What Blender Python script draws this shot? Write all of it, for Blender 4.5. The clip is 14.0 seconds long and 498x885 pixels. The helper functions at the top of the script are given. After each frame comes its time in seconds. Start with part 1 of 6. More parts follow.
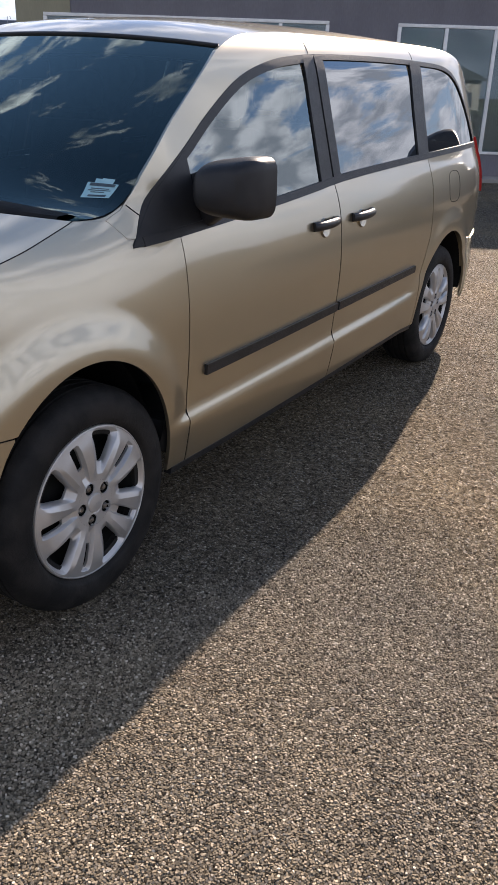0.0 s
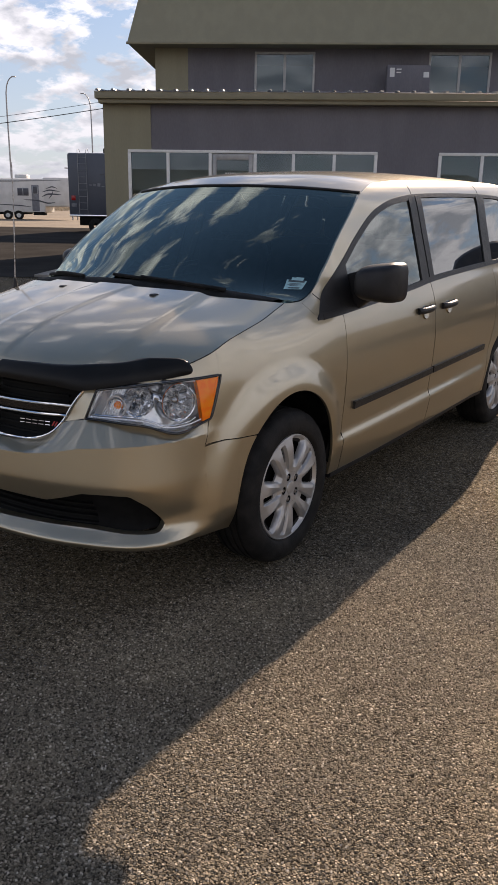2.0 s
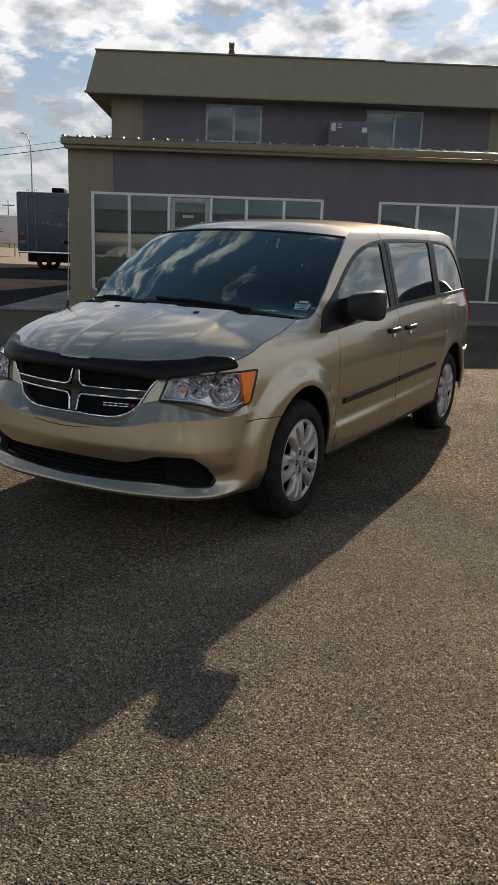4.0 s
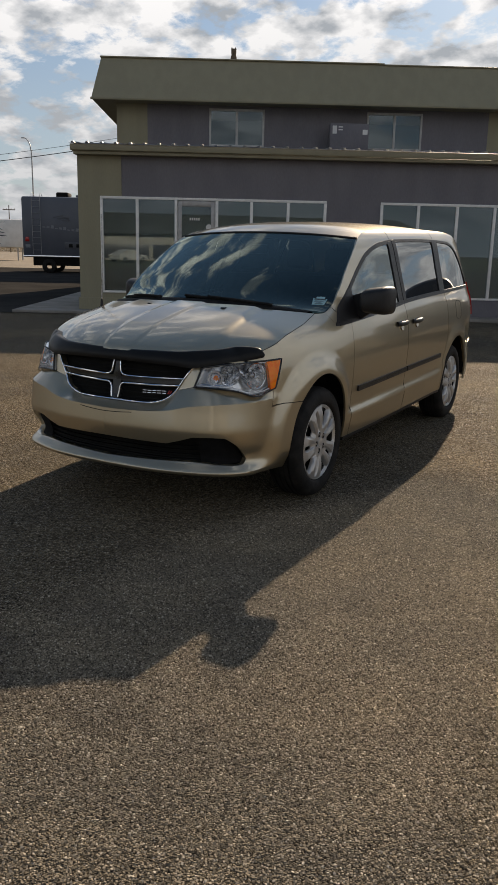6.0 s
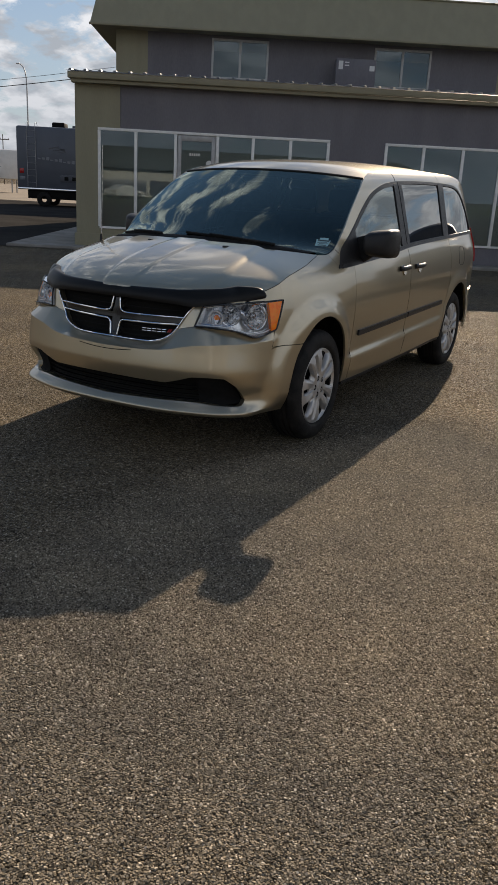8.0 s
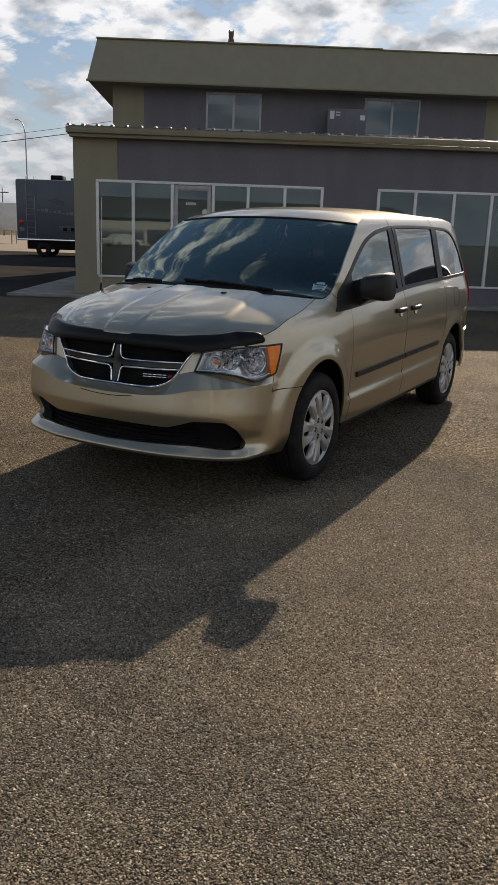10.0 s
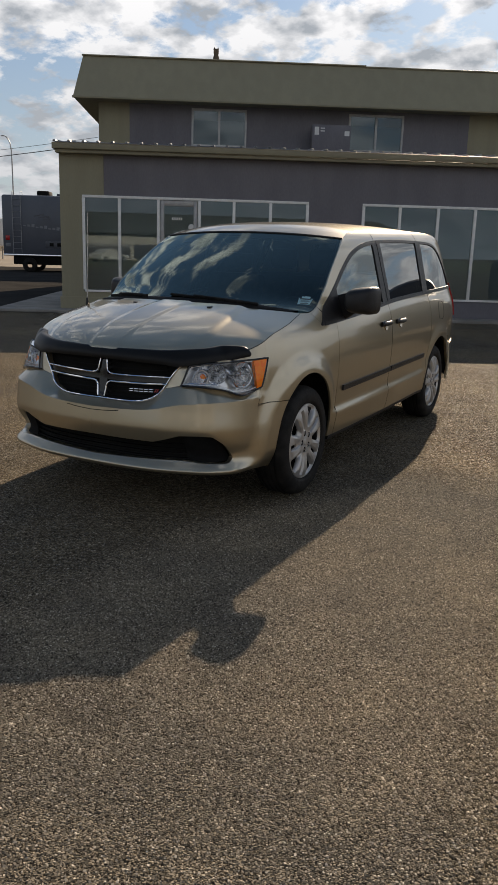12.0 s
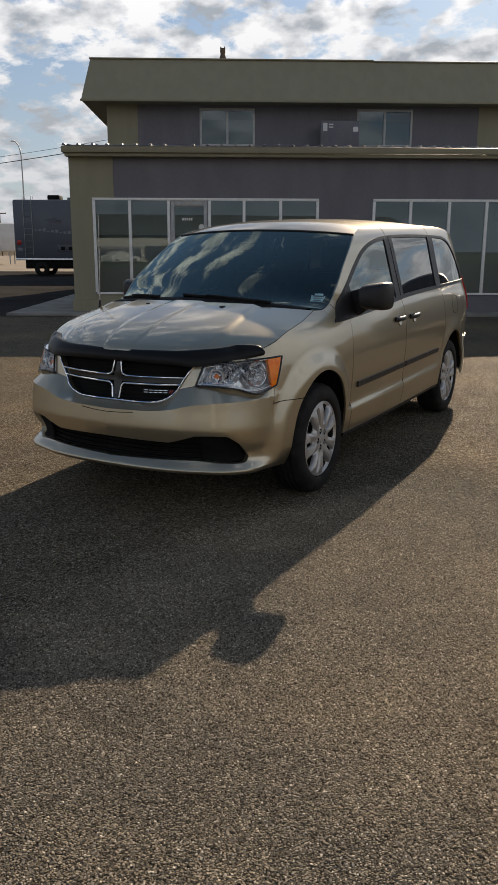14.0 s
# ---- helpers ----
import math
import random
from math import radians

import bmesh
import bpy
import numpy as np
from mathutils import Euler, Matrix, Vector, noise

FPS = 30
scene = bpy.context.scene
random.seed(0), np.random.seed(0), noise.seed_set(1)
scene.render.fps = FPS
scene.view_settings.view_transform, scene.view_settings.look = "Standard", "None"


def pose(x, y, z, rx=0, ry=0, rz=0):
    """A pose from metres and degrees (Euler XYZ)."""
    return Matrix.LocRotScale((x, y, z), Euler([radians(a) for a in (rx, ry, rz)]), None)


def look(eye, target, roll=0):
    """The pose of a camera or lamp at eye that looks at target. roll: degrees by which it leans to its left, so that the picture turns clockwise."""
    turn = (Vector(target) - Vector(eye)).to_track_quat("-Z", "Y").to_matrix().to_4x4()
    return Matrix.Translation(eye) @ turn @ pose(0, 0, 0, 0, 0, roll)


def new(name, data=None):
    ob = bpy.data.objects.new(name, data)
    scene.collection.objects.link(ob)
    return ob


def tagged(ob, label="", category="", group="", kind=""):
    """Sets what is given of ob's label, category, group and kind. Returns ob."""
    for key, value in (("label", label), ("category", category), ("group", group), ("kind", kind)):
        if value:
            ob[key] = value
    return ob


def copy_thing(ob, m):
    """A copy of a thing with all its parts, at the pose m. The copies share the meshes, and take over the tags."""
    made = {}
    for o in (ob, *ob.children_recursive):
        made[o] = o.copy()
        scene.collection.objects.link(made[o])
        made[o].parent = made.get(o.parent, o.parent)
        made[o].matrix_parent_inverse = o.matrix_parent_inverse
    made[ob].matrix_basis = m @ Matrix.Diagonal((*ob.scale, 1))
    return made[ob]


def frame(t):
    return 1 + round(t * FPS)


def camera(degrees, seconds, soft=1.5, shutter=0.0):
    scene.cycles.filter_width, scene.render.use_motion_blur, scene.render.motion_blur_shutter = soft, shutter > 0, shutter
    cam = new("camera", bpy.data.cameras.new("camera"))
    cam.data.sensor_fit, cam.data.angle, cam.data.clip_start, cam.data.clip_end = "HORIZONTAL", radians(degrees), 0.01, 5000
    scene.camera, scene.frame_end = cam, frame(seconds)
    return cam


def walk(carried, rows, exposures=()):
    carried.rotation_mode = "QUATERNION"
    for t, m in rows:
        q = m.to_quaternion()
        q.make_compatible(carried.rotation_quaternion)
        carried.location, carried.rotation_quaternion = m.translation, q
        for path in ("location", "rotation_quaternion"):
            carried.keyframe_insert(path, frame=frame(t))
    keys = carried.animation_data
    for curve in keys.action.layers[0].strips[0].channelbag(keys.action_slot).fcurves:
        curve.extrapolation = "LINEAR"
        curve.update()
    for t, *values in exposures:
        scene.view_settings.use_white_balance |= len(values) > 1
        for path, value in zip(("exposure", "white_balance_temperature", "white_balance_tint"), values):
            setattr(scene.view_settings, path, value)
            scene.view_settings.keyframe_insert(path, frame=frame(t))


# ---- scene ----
cam = camera(35.1, 14.0, soft=1.25)
EXPOSURES = [(0.0, 1.25, 6230, 18), (1.5, 0.93, 6620, 21), (2.0, 0.81, 6880, 19), (2.5, 0.87, 6950, 16), (3.0, 0.67, 6910, 13), (5.5, 0.36, 7010, 12), (6.5, 0.35, 7010, 12), (8.0, 0.40, 6690, 12), (10.5, 0.37, 6860, 12), (14.0, 0.39, 6860, 12)]
PATH = [
    (0, (2.452, -1.584, 1.533), (1.507, -0.022, 0.716), 1.9),
    (0.3, (2.529, -1.822, 1.548), (1.501, -0.259, 0.84), 0.6),
    (0.5, (2.554, -1.928, 1.549), (1.472, -0.389, 0.871), -0.4),
    (1, (2.595, -2.258, 1.57), (1.517, -0.678, 0.986), -0.4),
    (1.5, (2.591, -2.634, 1.574), (1.593, -1.001, 0.995), 0.6),
    (2, (2.698, -2.932, 1.586), (1.623, -1.345, 1.014), 0.9),
    (2.5, (2.732, -3.234, 1.572), (1.714, -1.612, 0.995), 1.1),
    (3, (2.76, -3.541, 1.579), (1.809, -1.853, 1.084), 0.5),
    (3.2, (2.789, -3.669, 1.562), (1.83, -1.983, 1.075), 1.9),
    (5.3, (3.011, -4.551, 1.575), (2.069, -2.85, 1.106), 1.8),
    (5.5, (3.02, -4.58, 1.57), (2.072, -2.885, 1.095), 1.8),
    (6, (3.003, -4.593, 1.561), (2.048, -2.901, 1.089), 1.3),
    (6.5, (3.003, -4.62, 1.56), (2.052, -2.931, 1.064), 1.2),
    (7, (2.969, -4.602, 1.557), (2.026, -2.919, 1.03), 2.5),
    (7.5, (2.965, -4.6, 1.548), (2.043, -2.935, 0.934), 4.0),
    (8, (2.977, -4.611, 1.547), (2.061, -2.94, 0.938), 3.1),
    (10.5, (2.977, -4.626, 1.555), (2.037, -2.929, 1.069), 1.9),
    (11, (2.988, -4.626, 1.557), (2.047, -2.928, 1.077), 1.8),
    (11.5, (2.982, -4.627, 1.554), (2.059, -2.919, 1.075), 1.9),
    (12, (2.986, -4.629, 1.555), (2.073, -2.913, 1.085), 1.7),
    (12.5, (2.978, -4.628, 1.555), (2.051, -2.918, 1.086), 1.0),
    (13, (2.97, -4.621, 1.552), (2.039, -2.918, 1.068), 0.7),
    (13.5, (2.97, -4.614, 1.55), (2.026, -2.917, 1.072), 0.3),
    (14, (2.976, -4.622, 1.554), (2.03, -2.924, 1.08), 0.2),
]
walk(cam, [(t, look(eye, target, roll)) for t, eye, target, roll in PATH], EXPOSURES)


# ---- sky and sun ----
SUN_TO = Vector((-0.172, 0.985, math.tan(radians(25.4)))).normalized()
SUN_EL = math.asin(SUN_TO.z)
SUN_AZ = math.atan2(SUN_TO.x, SUN_TO.y)

world = bpy.data.worlds.new("sky")
scene.world = world
world.use_nodes = True
wt = world.node_tree
wt.nodes.clear()


def wnode(kind, **props):
    n = wt.nodes.new(kind)
    for k, v in props.items():
        if k == "ops":
            n.operation = v
        elif k == "blend":
            n.blend_type = v
    return n


sky = wnode("ShaderNodeTexSky")
sky.sky_type, sky.sun_disc = "NISHITA", False
sky.sun_elevation, sky.sun_rotation = SUN_EL, SUN_AZ
sky.air_density, sky.dust_density, sky.ozone_density = 1.0, 0.35, 1.6
coord = wnode("ShaderNodeTexCoord")
sep = wnode("ShaderNodeSeparateXYZ")
wt.links.new(coord.outputs["Generated"], sep.inputs[0])
lift = wnode("ShaderNodeMath", ops="ADD")
lift.inputs[1].default_value = 0.34
top = wnode("ShaderNodeMath", ops="MAXIMUM")
top.inputs[1].default_value = 0.0
wt.links.new(sep.outputs["Z"], top.inputs[0])
wt.links.new(top.outputs[0], lift.inputs[0])
flat = []
for axis in ("X", "Y"):
    d = wnode("ShaderNodeMath", ops="DIVIDE")
    wt.links.new(sep.outputs[axis], d.inputs[0])
    wt.links.new(lift.outputs[0], d.inputs[1])
    flat.append(d)
comb = wnode("ShaderNodeCombineXYZ")
wt.links.new(flat[0].outputs[0], comb.inputs[0])
wt.links.new(flat[1].outputs[0], comb.inputs[1])
comb.inputs[2].default_value = 3.7
cloud = wnode("ShaderNodeTexNoise")
cloud.inputs["Scale"].default_value, cloud.inputs["Detail"].default_value = 7.4, 11
cloud.inputs["Roughness"].default_value, cloud.inputs["Distortion"].default_value = 0.60, 0.15
wt.links.new(comb.outputs[0], cloud.inputs["Vector"])
cover = wnode("ShaderNodeValToRGB")
cover.color_ramp.elements[0].position, cover.color_ramp.elements[1].position = 0.472, 0.562
thin = wnode("ShaderNodeMapRange")
thin.inputs["From Min"].default_value, thin.inputs["From Max"].default_value = 0.22, 0.80
thin.inputs["To Min"].default_value, thin.inputs["To Max"].default_value = 0.055, -0.083
wt.links.new(top.outputs[0], thin.inputs[0])
amount = wnode("ShaderNodeMath", ops="ADD")
wt.links.new(cloud.outputs["Fac"], amount.inputs[0])
wt.links.new(thin.outputs[0], amount.inputs[1])
# the cloud is thicker over one side of the lot
away = wnode("ShaderNodeMath", ops="MULTIPLY_ADD")
away.inputs[1].default_value = 0.034
wt.links.new(sep.outputs["X"], away.inputs[0])
wt.links.new(amount.outputs[0], away.inputs[2])
wt.links.new(away.outputs[0], cover.inputs[0])
shade = wnode("ShaderNodeTexNoise")
shade.inputs["Scale"].default_value, shade.inputs["Detail"].default_value = 11.0, 9
wt.links.new(comb.outputs[0], shade.inputs["Vector"])
tone = wnode("ShaderNodeValToRGB")
tone.color_ramp.elements[0].position, tone.color_ramp.elements[1].position = 0.40, 0.59
tone.color_ramp.elements[0].color, tone.color_ramp.elements[1].color = (3.2, 3.65, 4.2, 1), (9.3, 9.6, 10.0, 1)
wt.links.new(shade.outputs["Fac"], tone.inputs[0])
mixed = wnode("ShaderNodeMixRGB")
wt.links.new(cover.outputs[0], mixed.inputs[0])
deep = wnode("ShaderNodeMixRGB", blend="MULTIPLY")
deep.inputs[0].default_value = 1.0
# paler towards the top, where a thin veil lies over the blue
high = wnode("ShaderNodeMapRange")
high.inputs["From Min"].default_value, high.inputs["From Max"].default_value = 0.35, 0.85
wt.links.new(top.outputs[0], high.inputs[0])
veil = wnode("ShaderNodeMixRGB")
veil.inputs[1].default_value, veil.inputs[2].default_value = (0.55, 0.66, 0.76, 1), (0.70, 0.84, 0.88, 1)
wt.links.new(high.outputs[0], veil.inputs[0])
wt.links.new(veil.outputs[0], deep.inputs[2])
wt.links.new(sky.outputs[0], deep.inputs[1])
wt.links.new(deep.outputs[0], mixed.inputs[1])
wt.links.new(tone.outputs[0], mixed.inputs[2])
low = wnode("ShaderNodeMapRange")
low.inputs["From Min"].default_value, low.inputs["From Max"].default_value = 0.0, 0.34
low.inputs["To Min"].default_value, low.inputs["To Max"].default_value = 0.85, 0.0
wt.links.new(sep.outputs["Z"], low.inputs[0])
haze = wnode("ShaderNodeMixRGB")
haze.inputs[2].default_value = (3.7, 4.05, 4.5, 1)
wt.links.new(low.outputs[0], haze.inputs[0])
wt.links.new(mixed.outputs[0], haze.inputs[1])
back = wnode("ShaderNodeBackground")
back.inputs["Strength"].default_value = 0.089
wt.links.new(haze.outputs[0], back.inputs["Color"])
wout = wnode("ShaderNodeOutputWorld")
wt.links.new(back.outputs[0], wout.inputs[0])

sun = new("sun", bpy.data.lights.new("sun", "SUN"))
sun.data.energy, sun.data.angle, sun.data.color = 5.1, radians(0.55), (1.0, 0.85, 0.66)
sun.matrix_world = look((0, 0, 30), Vector((0, 0, 30)) - SUN_TO)


# ---- materials ----
def rgb(c):
    return (*c, 1) if len(c) == 3 else c


def surface(name, color, rough=0.5, metal=0.0, second=None, scale=6.0, mix=(0.4, 0.6), bump=0.0, bump_scale=60.0, rough_spread=0.0, fine=0.0, coat=0.0, stretch=None, ior=None):
    """A node material: base colour that drifts between two tones at a large and a fine scale, gloss that varies, and a fine relief."""
    m = bpy.data.materials.new(name)
    m.use_nodes = True
    t = m.node_tree
    b = t.nodes["Principled BSDF"]
    b.inputs["Base Color"].default_value, b.inputs["Roughness"].default_value, b.inputs["Metallic"].default_value = rgb(color), rough, metal
    b.inputs["Coat Weight"].default_value = coat
    if coat:
        b.inputs["Coat Roughness"].default_value = 0.03
    if ior:
        b.inputs["IOR"].default_value = ior
    co = t.nodes.new("ShaderNodeTexCoord")
    source = co.outputs["Object"]
    if stretch:
        mp = t.nodes.new("ShaderNodeMapping")
        mp.inputs["Scale"].default_value = stretch
        t.links.new(source, mp.inputs[0])
        source = mp.outputs[0]

    def noise_at(s, detail=5):
        n = t.nodes.new("ShaderNodeTexNoise")
        n.inputs["Scale"].default_value, n.inputs["Detail"].default_value = s, detail
        t.links.new(source, n.inputs["Vector"])
        return n

    big = noise_at(scale)
    if second:
        r = t.nodes.new("ShaderNodeValToRGB")
        r.color_ramp.elements[0].position, r.color_ramp.elements[1].position = mix
        r.color_ramp.elements[0].color, r.color_ramp.elements[1].color = rgb(color), rgb(second)
        t.links.new(big.outputs["Fac"], r.inputs[0])
        last = r.outputs[0]
        if fine:
            g = noise_at(scale * 22, 3)
            k = t.nodes.new("ShaderNodeMixRGB")
            k.blend_type = "MULTIPLY"
            k.inputs[0].default_value = fine
            t.links.new(last, k.inputs[1])
            t.links.new(g.outputs["Fac"], k.inputs[2])
            last = k.outputs[0]
        t.links.new(last, b.inputs["Base Color"])
    if rough_spread:
        q = t.nodes.new("ShaderNodeMapRange")
        q.inputs["To Min"].default_value, q.inputs["To Max"].default_value = max(rough - rough_spread, 0.01), min(rough + rough_spread, 1)
        t.links.new(noise_at(scale * 2.3).outputs["Fac"], q.inputs[0])
        t.links.new(q.outputs[0], b.inputs["Roughness"])
    if bump:
        p = t.nodes.new("ShaderNodeBump")
        p.inputs["Strength"].default_value, p.inputs["Distance"].default_value = bump, 0.01
        t.links.new(noise_at(bump_scale, 6).outputs["Fac"], p.inputs["Height"])
        t.links.new(p.outputs[0], b.inputs["Normal"])
    return m


def glass(name, tint, rough=0.0, clear=0.6, ior=1.5, sheen=(1, 1, 1)):
    """Thin tinted glass: a mirror sheen over a see-through pane."""
    m = bpy.data.materials.new(name)
    m.use_nodes = True
    t = m.node_tree
    t.nodes.remove(t.nodes["Principled BSDF"])
    out = t.nodes["Material Output"]
    fres = t.nodes.new("ShaderNodeFresnel")
    fres.inputs["IOR"].default_value = ior
    see = t.nodes.new("ShaderNodeBsdfTransparent")
    see.inputs["Color"].default_value = rgb([c * clear for c in tint])
    gl = t.nodes.new("ShaderNodeBsdfGlossy")
    gl.inputs["Roughness"].default_value = rough
    gl.inputs["Color"].default_value = rgb(sheen)
    mx = t.nodes.new("ShaderNodeMixShader")
    t.links.new(fres.outputs[0], mx.inputs[0])
    t.links.new(see.outputs[0], mx.inputs[1])
    t.links.new(gl.outputs[0], mx.inputs[2])
    t.links.new(mx.outputs[0], out.inputs["Surface"])
    return m


PEBBLES = ((0.0, (0.055, 0.047, 0.036)), (0.16, (0.148, 0.129, 0.096)), (0.5, (0.243, 0.212, 0.16)), (0.82, (0.328, 0.285, 0.216)), (0.95, (0.454, 0.403, 0.317)), (1.0, (0.727, 0.663, 0.545)))


def palette(ramp_node):
    e = ramp_node.color_ramp.elements
    e[0].position, e[0].color = PEBBLES[0][0], rgb(PEBBLES[0][1])
    e[1].position, e[1].color = PEBBLES[-1][0], rgb(PEBBLES[-1][1])
    for pos, c in PEBBLES[1:-1]:
        e.new(pos).color = rgb(c)


def asphalt_material():
    """Coarse chip seal: single stones in brown, grey and pale tones set in dark binder."""
    m = bpy.data.materials.new("asphalt_chips")
    m.use_nodes = True
    t = m.node_tree
    b = t.nodes["Principled BSDF"]
    co = t.nodes.new("ShaderNodeTexCoord")

    def vor(scale, feature="F1"):
        v = t.nodes.new("ShaderNodeTexVoronoi")
        v.feature = feature
        v.inputs["Scale"].default_value = scale
        t.links.new(co.outputs["Object"], v.inputs["Vector"])
        return v

    def noise_at(s, d=5):
        n = t.nodes.new("ShaderNodeTexNoise")
        n.inputs["Scale"].default_value, n.inputs["Detail"].default_value = s, d
        t.links.new(co.outputs["Object"], n.inputs["Vector"])
        return n

    # crooked stone outlines
    jig = noise_at(75, 2)
    off = t.nodes.new("ShaderNodeVectorMath")
    off.operation = "MULTIPLY_ADD"
    off.inputs[1].default_value = (0.0075, 0.0075, 0.0075)
    t.links.new(jig.outputs["Color"], off.inputs[0])
    t.links.new(co.outputs["Object"], off.inputs[2])

    def stones_at(scale, feature="F1"):
        v = vor(scale, feature)
        t.links.new(off.outputs[0], v.inputs["Vector"])
        return v

    SIZE = 145
    stones, joints = stones_at(SIZE), stones_at(SIZE, "DISTANCE_TO_EDGE")
    tone = t.nodes.new("ShaderNodeValToRGB")
    palette(tone)
    sepc = t.nodes.new("ShaderNodeSeparateColor")
    t.links.new(stones.outputs["Color"], sepc.inputs[0])
    t.links.new(sepc.outputs[0], tone.inputs[0])
    # dark binder joints, toned deeper in place of shadow between the stones
    edge = t.nodes.new("ShaderNodeMapRange")
    edge.inputs["From Min"].default_value, edge.inputs["From Max"].default_value = 0.02, 0.24
    edge.inputs["To Min"].default_value, edge.inputs["To Max"].default_value = 0.30, 1.06
    t.links.new(joints.outputs["Distance"], edge.inputs[0])
    mul = t.nodes.new("ShaderNodeMixRGB")
    mul.blend_type = "MULTIPLY"
    mul.inputs[0].default_value = 1.0
    t.links.new(tone.outputs[0], mul.inputs[1])
    t.links.new(edge.outputs[0], mul.inputs[2])
    last = mul.outputs[0]
    for scale, lo, hi, tint in ((34.0, 0.40, 0.62, ((0.70, 0.70, 0.70), (1.24, 1.24, 1.24))), (0.55, 0.36, 0.66, ((0.80, 0.80, 0.82), (1.16, 1.08, 0.98))), (3.5, 0.34, 0.70, ((0.86, 0.85, 0.85), (1.10, 1.08, 1.05)))):
        wear = t.nodes.new("ShaderNodeValToRGB")
        wear.color_ramp.elements[0].position, wear.color_ramp.elements[1].position = lo, hi
        wear.color_ramp.elements[0].color, wear.color_ramp.elements[1].color = rgb(tint[0]), rgb(tint[1])
        t.links.new(noise_at(scale, 6).outputs["Fac"], wear.inputs[0])
        mul2 = t.nodes.new("ShaderNodeMixRGB")
        mul2.blend_type = "MULTIPLY"
        mul2.inputs[0].default_value = 1.0
        t.links.new(last, mul2.inputs[1])
        t.links.new(wear.outputs[0], mul2.inputs[2])
        last = mul2.outputs[0]
    t.links.new(last, b.inputs["Base Color"])
    # a few stones show glassy faces
    gl = t.nodes.new("ShaderNodeMapRange")
    gl.inputs["From Max"].default_value = 0.10
    gl.inputs["To Min"].default_value, gl.inputs["To Max"].default_value = 0.5, 0.0
    t.links.new(sepc.outputs[1], gl.inputs[0])
    t.links.new(gl.outputs[0], b.inputs["Specular IOR Level"])
    rg = t.nodes.new("ShaderNodeMapRange")
    rg.inputs["To Min"].default_value, rg.inputs["To Max"].default_value = 0.4, 0.95
    t.links.new(sepc.outputs[1], rg.inputs[0])
    t.links.new(rg.outputs[0], b.inputs["Roughness"])

    # each stone stands at its own height and leans its own way
    def vmath(kind, a, c):
        n = t.nodes.new("ShaderNodeVectorMath")
        n.operation = kind
        for k, v in enumerate((a, c)):
            if isinstance(v, tuple):
                n.inputs[k].default_value = v
            else:
                t.links.new(v, n.inputs[k])
        return n

    arm = vmath("SUBTRACT", off.outputs[0], stones.outputs["Position"])
    lean = vmath("SUBTRACT", stones.outputs["Color"], (0.5, 0.5, 0.5))
    slope = vmath("DOT_PRODUCT", arm.outputs[0], lean.outputs[0])
    hump = t.nodes.new("ShaderNodeMapRange")
    hump.inputs["From Min"].default_value, hump.inputs["From Max"].default_value = 0.0, 0.42
    hump.inputs["To Min"].default_value, hump.inputs["To Max"].default_value = 0.0, 0.70
    t.links.new(joints.outputs["Distance"], hump.inputs[0])

    def fma(a, k, c):
        n = t.nodes.new("ShaderNodeMath")
        n.operation = "MULTIPLY_ADD"
        n.inputs[1].default_value = k
        t.links.new(a, n.inputs[0])
        t.links.new(c, n.inputs[2])
        return n.outputs[0]

    height = fma(slope.outputs["Value"], SIZE * 1.1, hump.outputs[0])
    height = fma(sepc.outputs[2], 0.45, height)
    height = fma(noise_at(420, 3).outputs["Fac"], 0.25, height)
    bp = t.nodes.new("ShaderNodeBump")
    bp.inputs["Strength"].default_value, bp.inputs["Distance"].default_value = 1.0, 0.0054
    t.links.new(height, bp.inputs["Height"])
    t.links.new(bp.outputs[0], b.inputs["Normal"])
    return m


def paint_material():
    m = surface("gold_paint", (0.455, 0.39, 0.272), 0.39, 0.92, second=(0.47, 0.404, 0.283), scale=1.4, rough_spread=0.03, coat=1.0)
    b = m.node_tree.nodes["Principled BSDF"]
    b.inputs["Specular Tint"].default_value = (0.6, 0.6, 0.62, 1)
    b.inputs["Coat Roughness"].default_value = 0.085
    b.inputs["Coat IOR"].default_value = 1.8
    return m


PAINT = paint_material()
BLACK_TRIM = surface("black_trim", (0.018, 0.018, 0.019), 0.42, second=(0.026, 0.025, 0.025), scale=9, bump=0.15, bump_scale=420, rough_spread=0.06)
BLACK_TRIM.node_tree.nodes["Principled BSDF"].inputs["Specular IOR Level"].default_value = 0.27
GLOSS_BLACK = surface("gloss_black", (0.008, 0.008, 0.009), 0.10, second=(0.013, 0.013, 0.013), scale=5, rough_spread=0.04)
DEFLECTOR = surface("smoked_plastic", (0.007, 0.007, 0.007), 0.38, second=(0.009, 0.009, 0.009), scale=6, rough_spread=0.06)
DEFLECTOR.node_tree.nodes["Principled BSDF"].inputs["Specular IOR Level"].default_value = 0.2
RUBBER = surface("tyre_rubber", (0.006, 0.0058, 0.0056), 0.75, second=(0.017, 0.0155, 0.014), scale=11, bump=0.2, bump_scale=150, rough_spread=0.1)
RUBBER.node_tree.nodes["Principled BSDF"].inputs["Specular IOR Level"].default_value = 0.25
DARK = surface("dark_void", (0.006, 0.006, 0.006), 0.8, second=(0.01, 0.01, 0.009), scale=4)
DARK.node_tree.nodes["Principled BSDF"].inputs["Specular IOR Level"].default_value = 0.15
COVER = surface("silver_plastic", (0.46, 0.45, 0.435), 0.42, 0.65, second=(0.50, 0.49, 0.475), scale=12, rough_spread=0.05)
CHROME = surface("chrome", (0.80, 0.81, 0.83), 0.07, 1.0, second=(0.72, 0.73, 0.76), scale=20, rough_spread=0.04)
